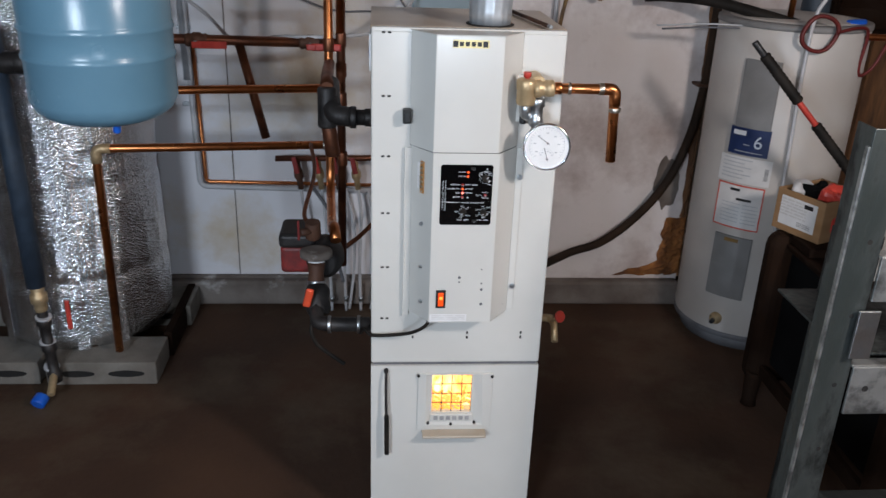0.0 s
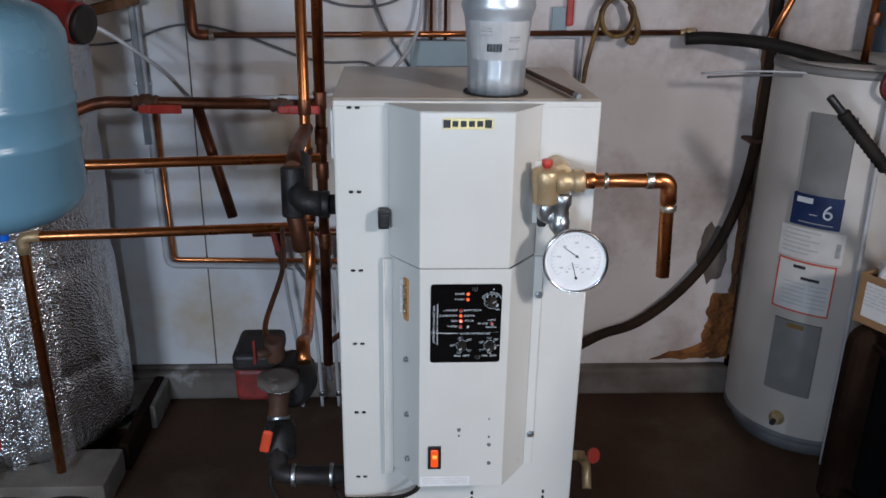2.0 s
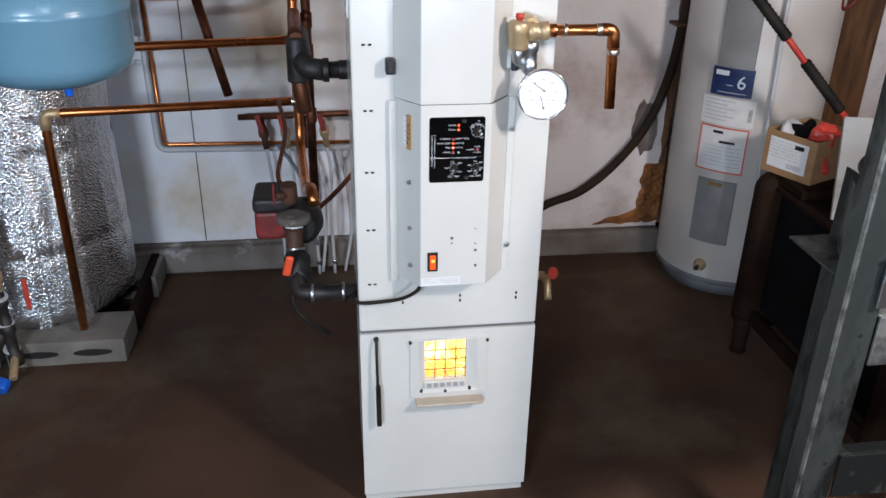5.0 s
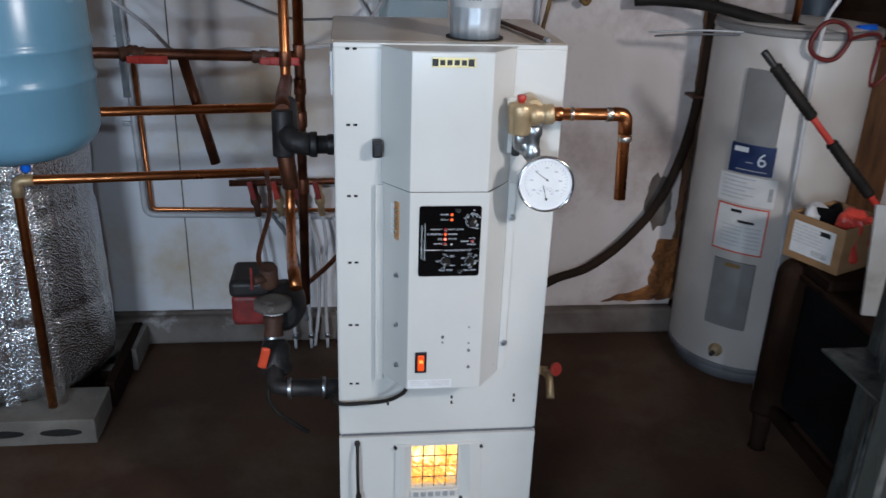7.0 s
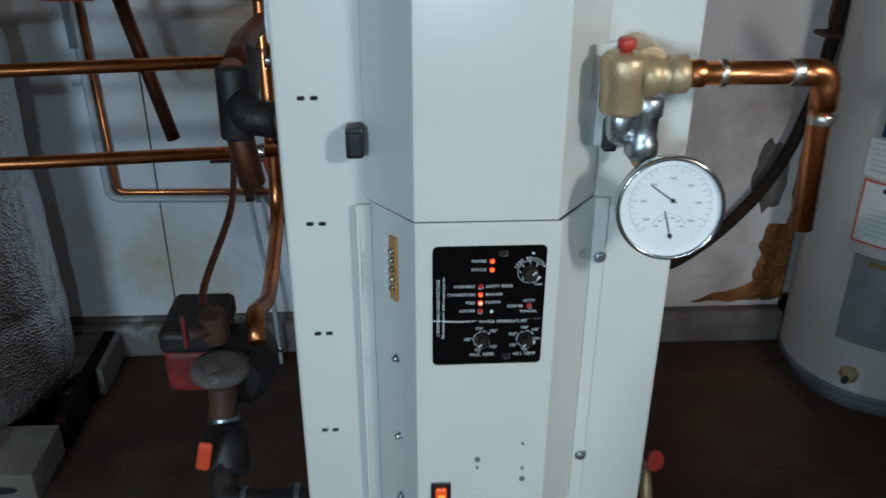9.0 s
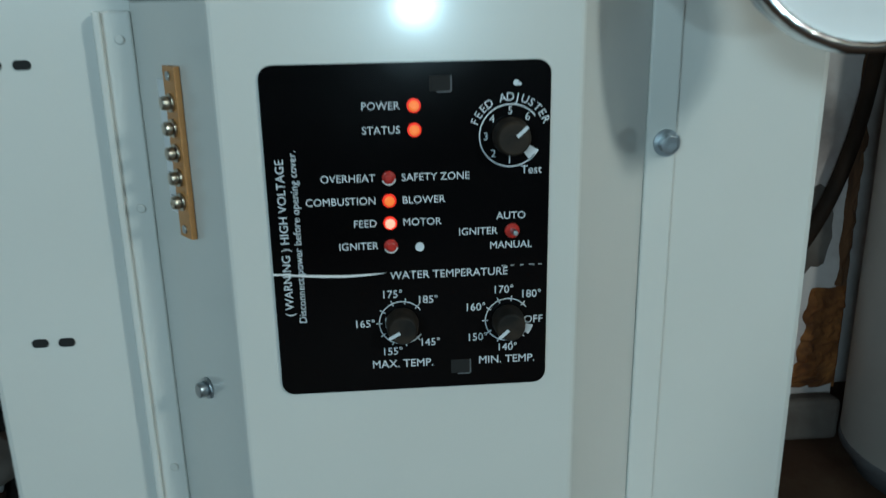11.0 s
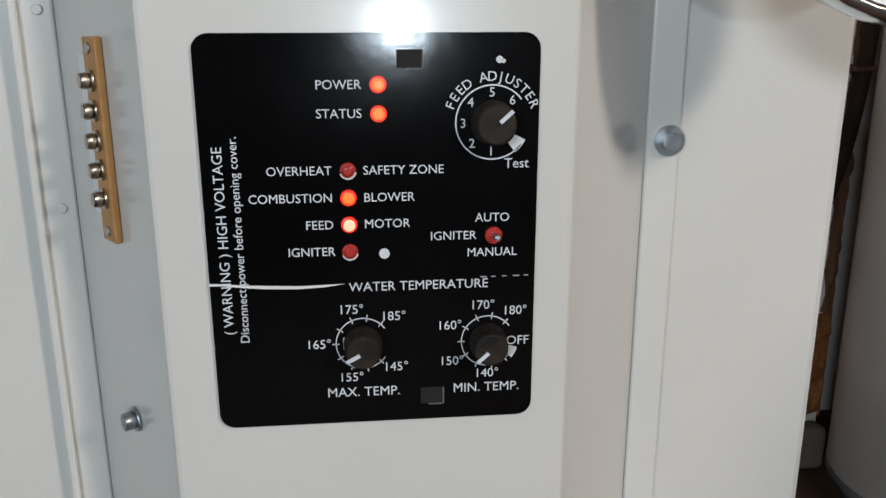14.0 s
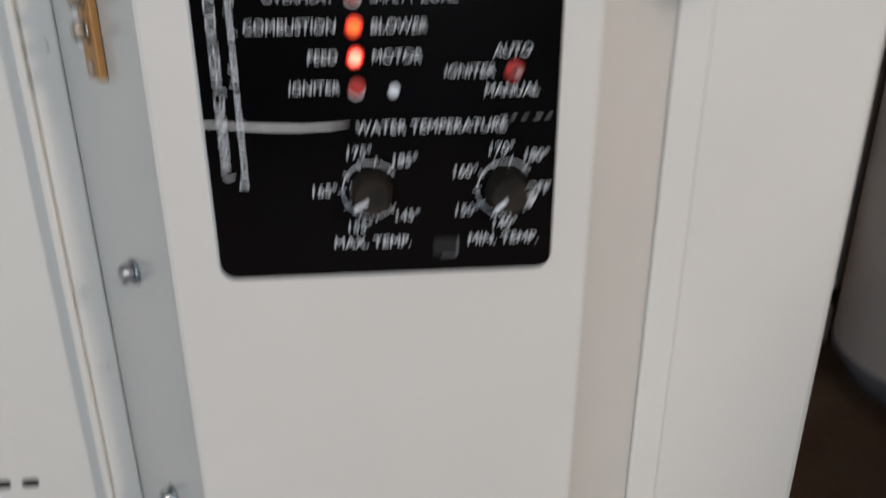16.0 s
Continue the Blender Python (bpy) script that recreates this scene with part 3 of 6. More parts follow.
    part("fire", bx(wx0 - 0.03, wx1 + 0.03, 1.93, 1.934, wz0 - 0.03, wz1 + 0.012), M_FIRE, b, "bright yellow flames behind the glass")
    em = bmesh.new()
    for i in range(70):
        rnd = random.Random(i)
        p = Vector((rnd.uniform(wx0 - 0.015, wx1 + 0.015), rnd.uniform(1.885, 1.92), rnd.uniform(0.300, 0.340)))
        d = Vector((rnd.uniform(-1, 1), rnd.uniform(-1, 1), rnd.uniform(-0.4, 0.4))).normalized() * 0.008
        tmp = cyl(p - d, p + d, 0.0035, 7)
        em = joined(em, tmp)
    part("pellet_bed", em, M_EMBER, b, "glowing wood pellets")
    part("firebox_lining", bx(wx0 - 0.035, wx0 - 0.031, 1.867, 1.936, 0.28, 0.47), M_IRON, b)
    part("firebox_lining", bx(wx1 + 0.031, wx1 + 0.035, 1.867, 1.936, 0.28, 0.47), M_IRON, b)
    for i in range(1, 4):
        part("window_bar", cyl((wx0 + (wx1 - wx0) * i / 4, 1.8535, wz0), (wx0 + (wx1 - wx0) * i / 4, 1.8535, wz1), 0.0011, 8), M_IRON, door)
    for i in range(1, 4):
        zz = wz0 + (wz1 - wz0) * i / 4
        part("window_bar", cyl((wx0, 1.8525, zz), (wx1, 1.8525, zz), 0.0011, 8), M_IRON, door)
    hd = part("door_handle", joined(hose([(0.096, 1.848, 0.449), (0.096, 1.838, 0.444), (0.096, 1.832, 0.40), (0.097, 1.832, 0.32)], 0.0035), disc(FRONT, 0.096, 0.449, 0.006, 0, 0.010, 14, 0.002)), M_IRON, door, "black steel door handle")
    part("grip", hose([(0.097, 1.832, 0.322), (0.098, 1.831, 0.316), (0.0985, 1.830, 0.26), (0.099, 1.830, 0.212), (0.099, 1.830, 0.208)], 0.0062), M_RUBBER, hd)
    # ventilation slots in the jacket
    for i in range(6):
        for dx in (-0.0065, 0.0065):
            part("slot", round_plate(FRONT, 0.091 + dx - 0.004, 0.091 + dx + 0.004, 1.2825 - 0.1376 * i - 0.0022, 1.2825 - 0.1376 * i + 0.0022, -0.004, -0.0012, 0.002, 4), M_HOLE, jacket)
    for sx in (0.297, 0.432):
        for dz in (-0.0065, 0.0065):
            part("slot", round_plate(FRONT, sx - 0.0024, sx + 0.0024, 0.547 + dz - 0.004, 0.547 + dz + 0.004, -0.004, -0.0012, 0.002, 4), M_HOLE, jacket)
    part("slot", round_plate(FRONT, 0.159, 0.1635, 0.538, 0.546, -0.004, -0.0012, 0.002, 4), M_HOLE, jacket)
    # upper cover
    up = part("upper_cover", prism([(0.145, 1.8515), (0.145, 1.849), (0.1945, 1.785), (0.3385, 1.785), (0.389, 1.849), (0.389, 1.8515)], 1.0365, 1.289, 0.0015), M_CREAM, b, "cream sheet-metal upper cover")
    part("cover_top_gap", prism([(0.140, 1.851), (0.193, 1.783), (0.340, 1.783), (0.394, 1.851)], 1.2895, 1.2905), M_CREAM_D, up)
    part("badge", plate(COVER, 0.2285, 0.3055, 1.2635, 1.2805, 0, 0.0018, 0.0006), M_GOLD, up, "small gold maker's badge")
    for i in range(6):
        w = 0.0105 if i not in (0, 5) else 0.0125
        h = 0.0045 if i not in (0, 5) else 0.0062
        u = 0.2345 + i * 0.0125
        part("badge_mark", plate(COVER, u - w * 0.42, u + w * 0.42, 1.272 - h, 1.272 + h, 0.0018, 0.0022), M_BLACK, up)
    # lower cover
    low = part("lower_cover", prism([(0.149, 1.8515), (0.149, 1.849), (0.195, 1.785), (0.3425, 1.785), (0.391, 1.849), (0.391, 1.8515)], 0.6175, 1.0352, 0.0015), M_CREAM, b, "cream sheet-metal lower cover with the control panel")
    part("flange", bx(0.133, 0.150, 1.8455, 1.8515, 0.606, 1.0305, 0.001), M_CREAM, low)
    part("flange", bx(0.3905, 0.4055, 1.8462, 1.8515, 0.620, 1.0335, 0.001), M_CREAM, low)
    part("flange_ridge", bx(0.134, 0.1375, 1.8425, 1.8455, 0.606, 1.0305, 0.001), M_CREAM, low)
    part("cover_gap", prism([(0.146, 1.851), (0.194, 1.7875), (0.341, 1.7875), (0.389, 1.851)], 1.0353, 1.0365), M_HOLE, b)
    for z in (0.7985, 0.9395, 1.018, 0.66):
        part("rivet", disc(FRONT, 0.1445, z, 0.0022, 0.0045, 0.0056, 10, 0.0005), M_CREAM_D, low)
    for z, s in ((0.963, 1), (0.685, 1)):
        bolt = part("hex_bolt", disc(FRONT, 0.4005, z, 0.0068, 0.0035, 0.0048, 24), M_STEEL, low, "zinc hex bolt")
        part("bolt_head", disc(FRONT, 0.4005, z, 0.0048, 0.0048, 0.0092, 6, 0.0005), M_STEEL, bolt)
    for u, z in ((0.0, 0.8588), (0.002, 0.752), (0.004, 0.662)):
        bolt = part("hex_bolt", disc(LFACET, u, z, 0.0052, 0, 0.0012, 20), M_STEEL, low, "zinc hex bolt")
        part("bolt_head", disc(LFACET, u, z, 0.0038, 0.0012, 0.0055, 6, 0.0005), M_STEEL, bolt)
    for u, z, r in ((0.264, 0.736, 0.0035), (0.264, 0.724, 0.002), (0.3155, 0.757, 0.0018), (0.3165, 0.721, 0.002), (0.317, 0.705, 0.0035), (0.318, 0.667, 0.0035)):
        part("screw", disc(COVER, u, z, r, 0.0001, 0.0018, 12, 0.0005), M_DKGREY, low)
    part("scratch_mark", plate(RFACET @ Matrix.Rotation(radians(-35), 4, "Z"), -0.366, -0.356, 0.535, 0.5365, 0, 0.0004), M_PRINT, low)
    # rocker switch
    sw = part("rocker_switch", plate(COVER, 0.2105, 0.2335, 0.657, 0.7035, 0, 0.003, 0.001), M_BLACK, low, "black rocker switch, lit orange")
    part("rocker", plate(COVER, 0.2155, 0.2285, 0.663, 0.698, 0.003, 0.0062, 0.002), M_NEON, sw)
    part("neon", plate(COVER, 0.2185, 0.2262, 0.681, 0.688, 0.0062, 0.0066), M_NEONHOT, sw)
    st = part("sticker", plate(COVER, 0.197, 0.285, 0.6205, 0.640, 0, 0.0004), M_PAPER_W, low, "white paper sticker")
    bar_lines(COVER, 0.201, 0.281, 0.624, 0.637, 3, 0.0004, st, M_PAPER, 5)
    # black latch beside the upper cover
    part("latch", joined(bx(0.128, 0.146, 1.828, 1.8515, 1.088, 1.120, 0.003), bx(0.131, 0.144, 1.823, 1.829, 1.092, 1.116, 0.002)), M_BLACK, b, "black plastic latch")
    part("latch", joined(bx(0.388, 0.402, 1.826, 1.8515, 1.092, 1.125, 0.003), bx(0.390, 0.400, 1.822, 1.827, 1.096, 1.120, 0.002)), M_BLACK, b, "black plastic latch")
    # terminal strip on the side facet
    lab = part("side_label", plate(LFACET, -0.019, -0.004, 0.942, 1.002, 0, 0.0003), M_PAPER_W, low, "white wiring label")
    for i in range(5):
        part("print_line", plate(LFACET, -0.017, -0.006, 0.9925 - 0.0108 * i, 0.9933 - 0.0108 * i, 0.0003, 0.0006), M_PRINT, lab)
    ts = part("terminal_strip", plate(LFACET, -0.0060, 0.0062, 0.9335, 1.0085, 0, 0.0028, 0.0004), M_BAKE, low, "brown terminal strip with five brass screws")
    for i in range(5):
        z = 0.9932 - 0.0108 * i
        part("terminal", joined(disc(LFACET, 0.0002, z, 0.0040, 0.0028, 0.0040, 16), disc(LFACET, 0.0002, z, 0.0030, 0.0040, 0.0074, 12, 0.0008)), M_TERMINAL, ts)
    for z in (1.0045, 0.9375):
        part("rivet", disc(LFACET, 0.0002, z, 0.0020, 0.0028, 0.0036, 10), M_STEEL, ts)
    return b, up, low


def build_panel(low):
    """The control panel on the lower cover: two overlays, lamps, knobs and print."""
    N = 0.0012
    up = part("control_panel", round_plate(COVER, 0.2125, 0.3290, 0.8680, 1.0100, 0, N, 0.0055), M_PANEL, low, "glossy black control panel with white print and red lamps")
    crack = [(0.2123, 0.9243), (0.2175, 0.9240), (0.2230, 0.9234), (0.2330, 0.9229), (0.2440, 0.9224), (0.2535, 0.9226), (0.2600, 0.9228), (0.2530, 0.9217), (0.2430, 0.9213), (0.2320, 0.9217), (0.2240, 0.9224), (0.2170, 0.9233), (0.2123, 0.9234)]
    part("crack", moved(prism(crack, N - 0.0002, N + 0.0002), COVER), M_PAPER_W, up, "pale crack across the panel")
    for i in range(17):
        cu = 0.2610 + i * 0.0040
        part("crack_fleck", plate(COVER, cu, cu + (0.0016 if i % 3 else 0.0024), 0.9230 + 0.00005 * i, 0.9233 + 0.00005 * i, N - 0.0001, N + 0.0004), M_TICK if i > 11 else M_PANEL, up)
    t = 0.00012
    n = N + 0.0001

    def say(words, u, v, size=0.0040, align="CENTER", turn=0, squeeze=1.0):
        lettering(COVER, words, u, v, size * 1.12, n, up, M_INK, align, turn, squeeze)

    say("POWER", 0.2677, 0.9929, align="RIGHT"), say("STATUS", 0.2677, 0.9832, align="RIGHT")
    say("OVERHEAT", 0.2568, 0.9637, align="RIGHT"), say("SAFETY ZONE", 0.2674, 0.9636, align="LEFT")
    say("COMBUSTION", 0.2568, 0.9541, align="RIGHT"), say("BLOWER", 0.2674, 0.9540, align="LEFT")
    say("FEED", 0.2568, 0.9444, align="RIGHT"), say("MOTOR", 0.2674, 0.9445, align="LEFT")
    say("IGNITER", 0.2570, 0.9347, align="RIGHT")
    say("IGNITER", 0.3074, 0.9394, align="RIGHT"), say("AUTO", 0.3131, 0.9458), say("MANUAL", 0.3131, 0.9330)
    say("WATER TEMPERATURE", 0.2866, 0.9212, 0.0044)
    say("MAX. TEMP.", 0.2656, 0.8802, 0.0046), say("MIN. TEMP.", 0.3116, 0.8800, 0.0046)
    say("( WARNING ) HIGH VOLTAGE", 0.2184, 0.9387, 0.0045, turn=90), say("Disconnect power before opening cover.", 0.2237, 0.9388, 0.0040, turn=90)
    # lamps
    for u, v, kind in ((0.2733, 0.9930, 1), (0.2733, 0.9832, 1), (0.2623, 0.9638, 0), (0.2622, 0.9542, 1), (0.2622, 0.9446, 2), (0.2622, 0.9347, 0)):
        ring = part("lamp", disc(COVER, u, v, 0.0029, N, N + 0.0012, 20, 0.0004), M_LED_OFF if not kind else M_LED_ON, up, "lit red lamp" if kind else "unlit red lamp")
        part("lens", disc(COVER, u, v, 0.0021, N + 0.0012, N + 0.0024, 16, 0.0008), (M_LED_OFF, M_LED_CORE, M_LED_HOT)[kind], ring)
        if not kind:
            part("lamp_rim", arc_bar(COVER, u, v, 0.0027, 200, 350, 0.0006, N + 0.0013), M_PAPER, ring)
    part("blank_plug", disc(COVER, 0.2743, 0.9337, 0.0019, N, N + 0.0006, 14), M_INK, up)
    part("chip_mark", joined(disc(COVER, 0.3148, 1.0010, 0.0013, n, n + t, 7), disc(COVER, 0.3162, 1.0005, 0.0008, n, n + t, 6)), M_INK, up)
    # igniter toggle
    tg = part("toggle_switch", disc(COVER, 0.3135, 0.9394, 0.0032, N, N + 0.0015, 20, 0.0004), M_LED_OFF, up, "small red toggle switch")
    part("toggle_lever", moved(cyl((0.3135, 0.9394, N), (0.3141, 0.9399, N + 0.007), 0.0012, 10, 0.0004), COVER), M_STEEL, tg)
    # feed adjuster
    u, v = 0.3126, 0.9797
    part("dial_ring", arc_bar(COVER, u, v, 0.0128, 38, 322, 0.0005, n, 48), M_INK, up)
    for k, a in zip("123456", (268, 226, 182, 138, 91, 47)):
        say(k, u + 0.0102 * math.cos(radians(a)), v + 0.0102 * math.sin(radians(a)), 0.0040)
    for i, ch in enumerate("FEED ADJUSTER"):
        a = 158 - i * 11.2
        if ch != " ":
            say(ch, u + 0.0156 * math.cos(radians(a)), v + 0.0156 * math.sin(radians(a)), 0.0042, turn=a - 90)
    part("test_sector", arc_bar(COVER, u, v, 0.0112, 308, 332, 0.0042, n, 10), M_INK, up)
    say("Test", 0.3214, 0.9652, 0.0044)
    knobs = [(u, v, 42, 0.0085)]
    # temperature dials
    for (cu, cv), nums, hand in (((0.2658, 0.8996), (("175\u00b0", 0.2618, 0.9127), ("185\u00b0", 0.2771, 0.9097), ("165\u00b0", 0.2497, 0.8996), ("155\u00b0", 0.2612, 0.8862), ("145\u00b0", 0.2777, 0.8898)), 208),
                                 ((0.3119, 0.8988), (("170\u00b0", 0.3099, 0.9128), ("180\u00b0", 0.3220, 0.9103), ("160\u00b0", 0.2977, 0.9052), ("150\u00b0", 0.2985, 0.8911), ("140\u00b0", 0.3117, 0.8857), ("OFF", 0.3232, 0.8984)), 222)):
        part("dial_ring", arc_bar(COVER, cu, cv, 0.0098, 35, 325, 0.0004, n, 40), M_INK, up)
        for i in range(9):
            part("dial_tick", spoke(COVER, cu, cv, 0.0086, 0.0112, 48 + i * 33, 0.0004, n), M_INK, up)
        for words, wu, wv in nums:
            say(words, wu, wv, 0.0044)
        knobs.append((cu, cv, hand, 0.0078))
    part("off_sector", arc_bar(COVER, 0.3119, 0.8988, 0.0100, 322, 345, 0.0032, n, 8), M_INK, up)
    for ku, kv, a, r in knobs:
        kn = part("knob", moved(turned((ku, kv, N), (ku, kv, N + 0.0100), [(0, r * 0.90), (0.12, r * 0.92), (0.8, r * 0.84), (0.93, r * 0.8), (1, r * 0.7)], 28), COVER), M_KNOB, up, "small worn black knob")
        part("pointer", moved(bx(r * 0.18, r * 0.86, -0.0007, 0.0007, N + 0.0100, N + 0.0104), COVER @ Matrix.Translation((ku, kv, 0)) @ Matrix.Rotation(radians(a), 4, "Z")), M_INK, kn)
    part("pointer_edge", moved(bx(-0.0004, 0.0004, 0, 0.0045, N + 0.0004, N + 0.0007), COVER @ Matrix.Translation((0.2590, 0.8978, 0))), M_INK, up)
    # two small pry slots
    for a0, a1, b0, b1 in ((0.2868, 0.2951, 0.8745, 0.8809), (0.2797, 0.2882, 0.9984, 1.0045)):
        sl = part("slot_cover", plate(COVER, a0, a1, b0, b1, N, N + 0.0003), M_HOLE, up)
        part("slot_edge", joined(plate(COVER, a1, a1 + 0.0005, b0, b1, N, N + 0.0005), plate(COVER, a0 + 0.003, a1, b0 - 0.0005, b0, N, N + 0.0005)), M_STEEL if b0 < 0.9 else M_DKGREY, sl)


boiler, upper_cover, lower_cover = build_boiler()
build_panel(lower_cover)


def build_relief_valve():
    v = thing("relief_valve", (0.392, 1.80, 1.14), "brass pressure relief valve with a red cap on the boiler front", "valve")
    part("wall_plate", bx(0.379, 0.437, 1.838, 1.8505, 1.095, 1.200, 0.002), M_CREAM_D, v)
    body = part("body", turned((0.391, 1.79, 1.143), (0.391, 1.79, 1.203), [(0, 0.012), (0.05, 0.0195), (0.12, 0.021), (0.55, 0.021), (0.6, 0.0225), (0.9, 0.0225), (0.96, 0.020), (1, 0.012)], 12), M_BRASS, v)
    part("cap", turned((0.391, 1.79, 1.199), (0.391, 1.79, 1.216), [(0, 0.006), (0.4, 0.006), (0.42, 0.0085), (0.9, 0.0085), (1, 0.007)], 16), M_RED, body, "red plastic cap")
    part("branch", turned((0.405, 1.79, 1.180), (0.450, 1.79, 1.182), [(0, 0.020), (0.35, 0.019), (0.45, 0.016), (0.6, 0.016), (0.62, 0.0185), (0.97, 0.0185), (1, 0.017)], 16), M_BRASS, v)
    part("back_boss", cyl((0.415, 1.79, 1.19), (0.415, 1.85, 1.19), 0.018, 18, 0.002), M_BRASS, v)
    part("elbow_fitting", joined(cyl((0.391, 1.79, 1.145), (0.391, 1.79, 1.128), 0.013, 16, 0.002), pipe([(0.391, 1.79, 1.135), (0.391, 1.80, 1.120), (0.412, 1.805, 1.118)], 0.011, 0.012)), M_STEEL, v, "zinc pipe fitting")
    part("tee_fitting", turned((0.418, 1.80, 1.095), (0.418, 1.80, 1.160), [(0, 0.012), (0.1, 0.0165), (0.3, 0.0165), (0.34, 0.0145), (0.66, 0.0145), (0.7, 0.0175), (0.95, 0.0175), (1, 0.014)], 18), M_STEEL, v, "zinc pipe tee")
    part("discharge_pipe", pipe([(0.448, 1.79, 1.182), (0.585, 1.79, 1.182), (0.592, 1.79, 1.020)], 0.0112, 0.022, 18), M_COPPER, v, "bright copper discharge pipe with an elbow")
    for p0, p1 in (((0.452, 1.79, 1.182), (0.466, 1.79, 1.182)), ((0.480, 1.79, 1.182), (0.487, 1.79, 1.182)), ((0.548, 1.79, 1.182), (0.560, 1.79, 1.182)), ((0.5885, 1.79, 1.142), (0.589, 1.79, 1.132))):
        part("soldered_collar", cyl(p0, p1, 0.0132, 18, 0.001), M_SOLDER if p0[0] != 0.452 else M_COPPER, v)
    part("soldered_collar", pipe([(0.556, 1.79, 1.182), (0.5855, 1.79, 1.182), (0.5875, 1.79, 1.146)], 0.0130, 0.024, 18), M_COPPER, v)


def build_gauge():
    g = thing("pressure_gauge", (0.436, 1.765, 1.014), "round white-faced pressure and temperature gauge in a chrome rim", "gauge")
    c = Vector((0.437, 1.752, 1.063))
    nrm = Vector((-0.10, -1, 0.10)).normalized()
    u = Vector((1, 0, 0))
    u = (u - nrm * u.dot(nrm)).normalized()
    vv = nrm.cross(u)
    m = Matrix((u, vv, nrm)).transposed().to_4x4()
    m.translation = c
    part("case", moved(turned((0, 0, -0.028), (0, 0, 0.004), [(0, 0.030), (0.15, 0.043), (0.3, 0.047), (0.75, 0.048), (0.8, 0.0515), (0.95, 0.0515), (1, 0.0485)], 40), m), M_CHROME, g)
    face = part("dial", moved(cyl((0, 0, 0.0035), (0, 0, 0.0050), 0.0472, 40), m), M_PAPER_W, g, "white dial with fine grey marks")
    part("rim", moved(loft([[Vector(((0.0470 + dr) * math.cos(a), (0.0470 + dr) * math.sin(a), z)) for a in (2 * math.pi * i / 40 for i in range(40))] for dr, z in ((0.0045, 0.000), (0.0048, 0.006), (0.003, 0.0085), (0.0005, 0.0080), (0.0, 0.005))], False), m), M_CHROME, g)
    for i in range(27):
        a = 225 - i * 10
        part("dial_tick", spoke(m, 0, 0.004, 0.034 if i % 5 else 0.031, 0.038, a, 0.0006, 0.0051), M_TICK, face)
    part("dial_arc", arc_bar(m, 0, 0.004, 0.0385, -45, 225, 0.0005, 0.0051, 40), M_TICK, face)
    part("dial_arc", arc_bar(m, 0, -0.022, 0.017, 20, 160, 0.0005, 0.0051, 20), M_TICK, face)
    for i in range(7):
        a = radians(215 - i * 42)
        part("dial_mark", plate(m, 0.026 * math.cos(a) - 0.003, 0.026 * math.cos(a) + 0.003, 0.004 + 0.026 * math.sin(a) - 0.0013, 0.004 + 0.026 * math.sin(a) + 0.0013, 0.0051, 0.0052), M_TICK, face)
    for i in range(6):
        a = radians(160 - i * 28)
        part("dial_mark", plate(m, 0.013 * math.cos(a) - 0.002, 0.013 * math.cos(a) + 0.002, -0.022 + 0.013 * math.sin(a) - 0.001, -0.022 + 0.013 * math.sin(a) + 0.001, 0.0051, 0.0052), M_TICK, face)
    for (pu, pv), a, ln in (((0.002, 0.008), 145, 0.026), ((0.002, -0.027), 105, 0.026)):
        part("needle", joined(spoke(m, pu, pv, -0.004, ln, a, 0.0011, 0.0056, 0.0003), disc(m, pu, pv, 0.0022, 0.0052, 0.0066, 14)), M_BLACK, g)
    part("stem", cyl((0.418, 1.80, 1.098), (0.430, 1.79, 1.080), 0.011, 14), M_BRASS, g)


build_relief_valve()
build_gauge()


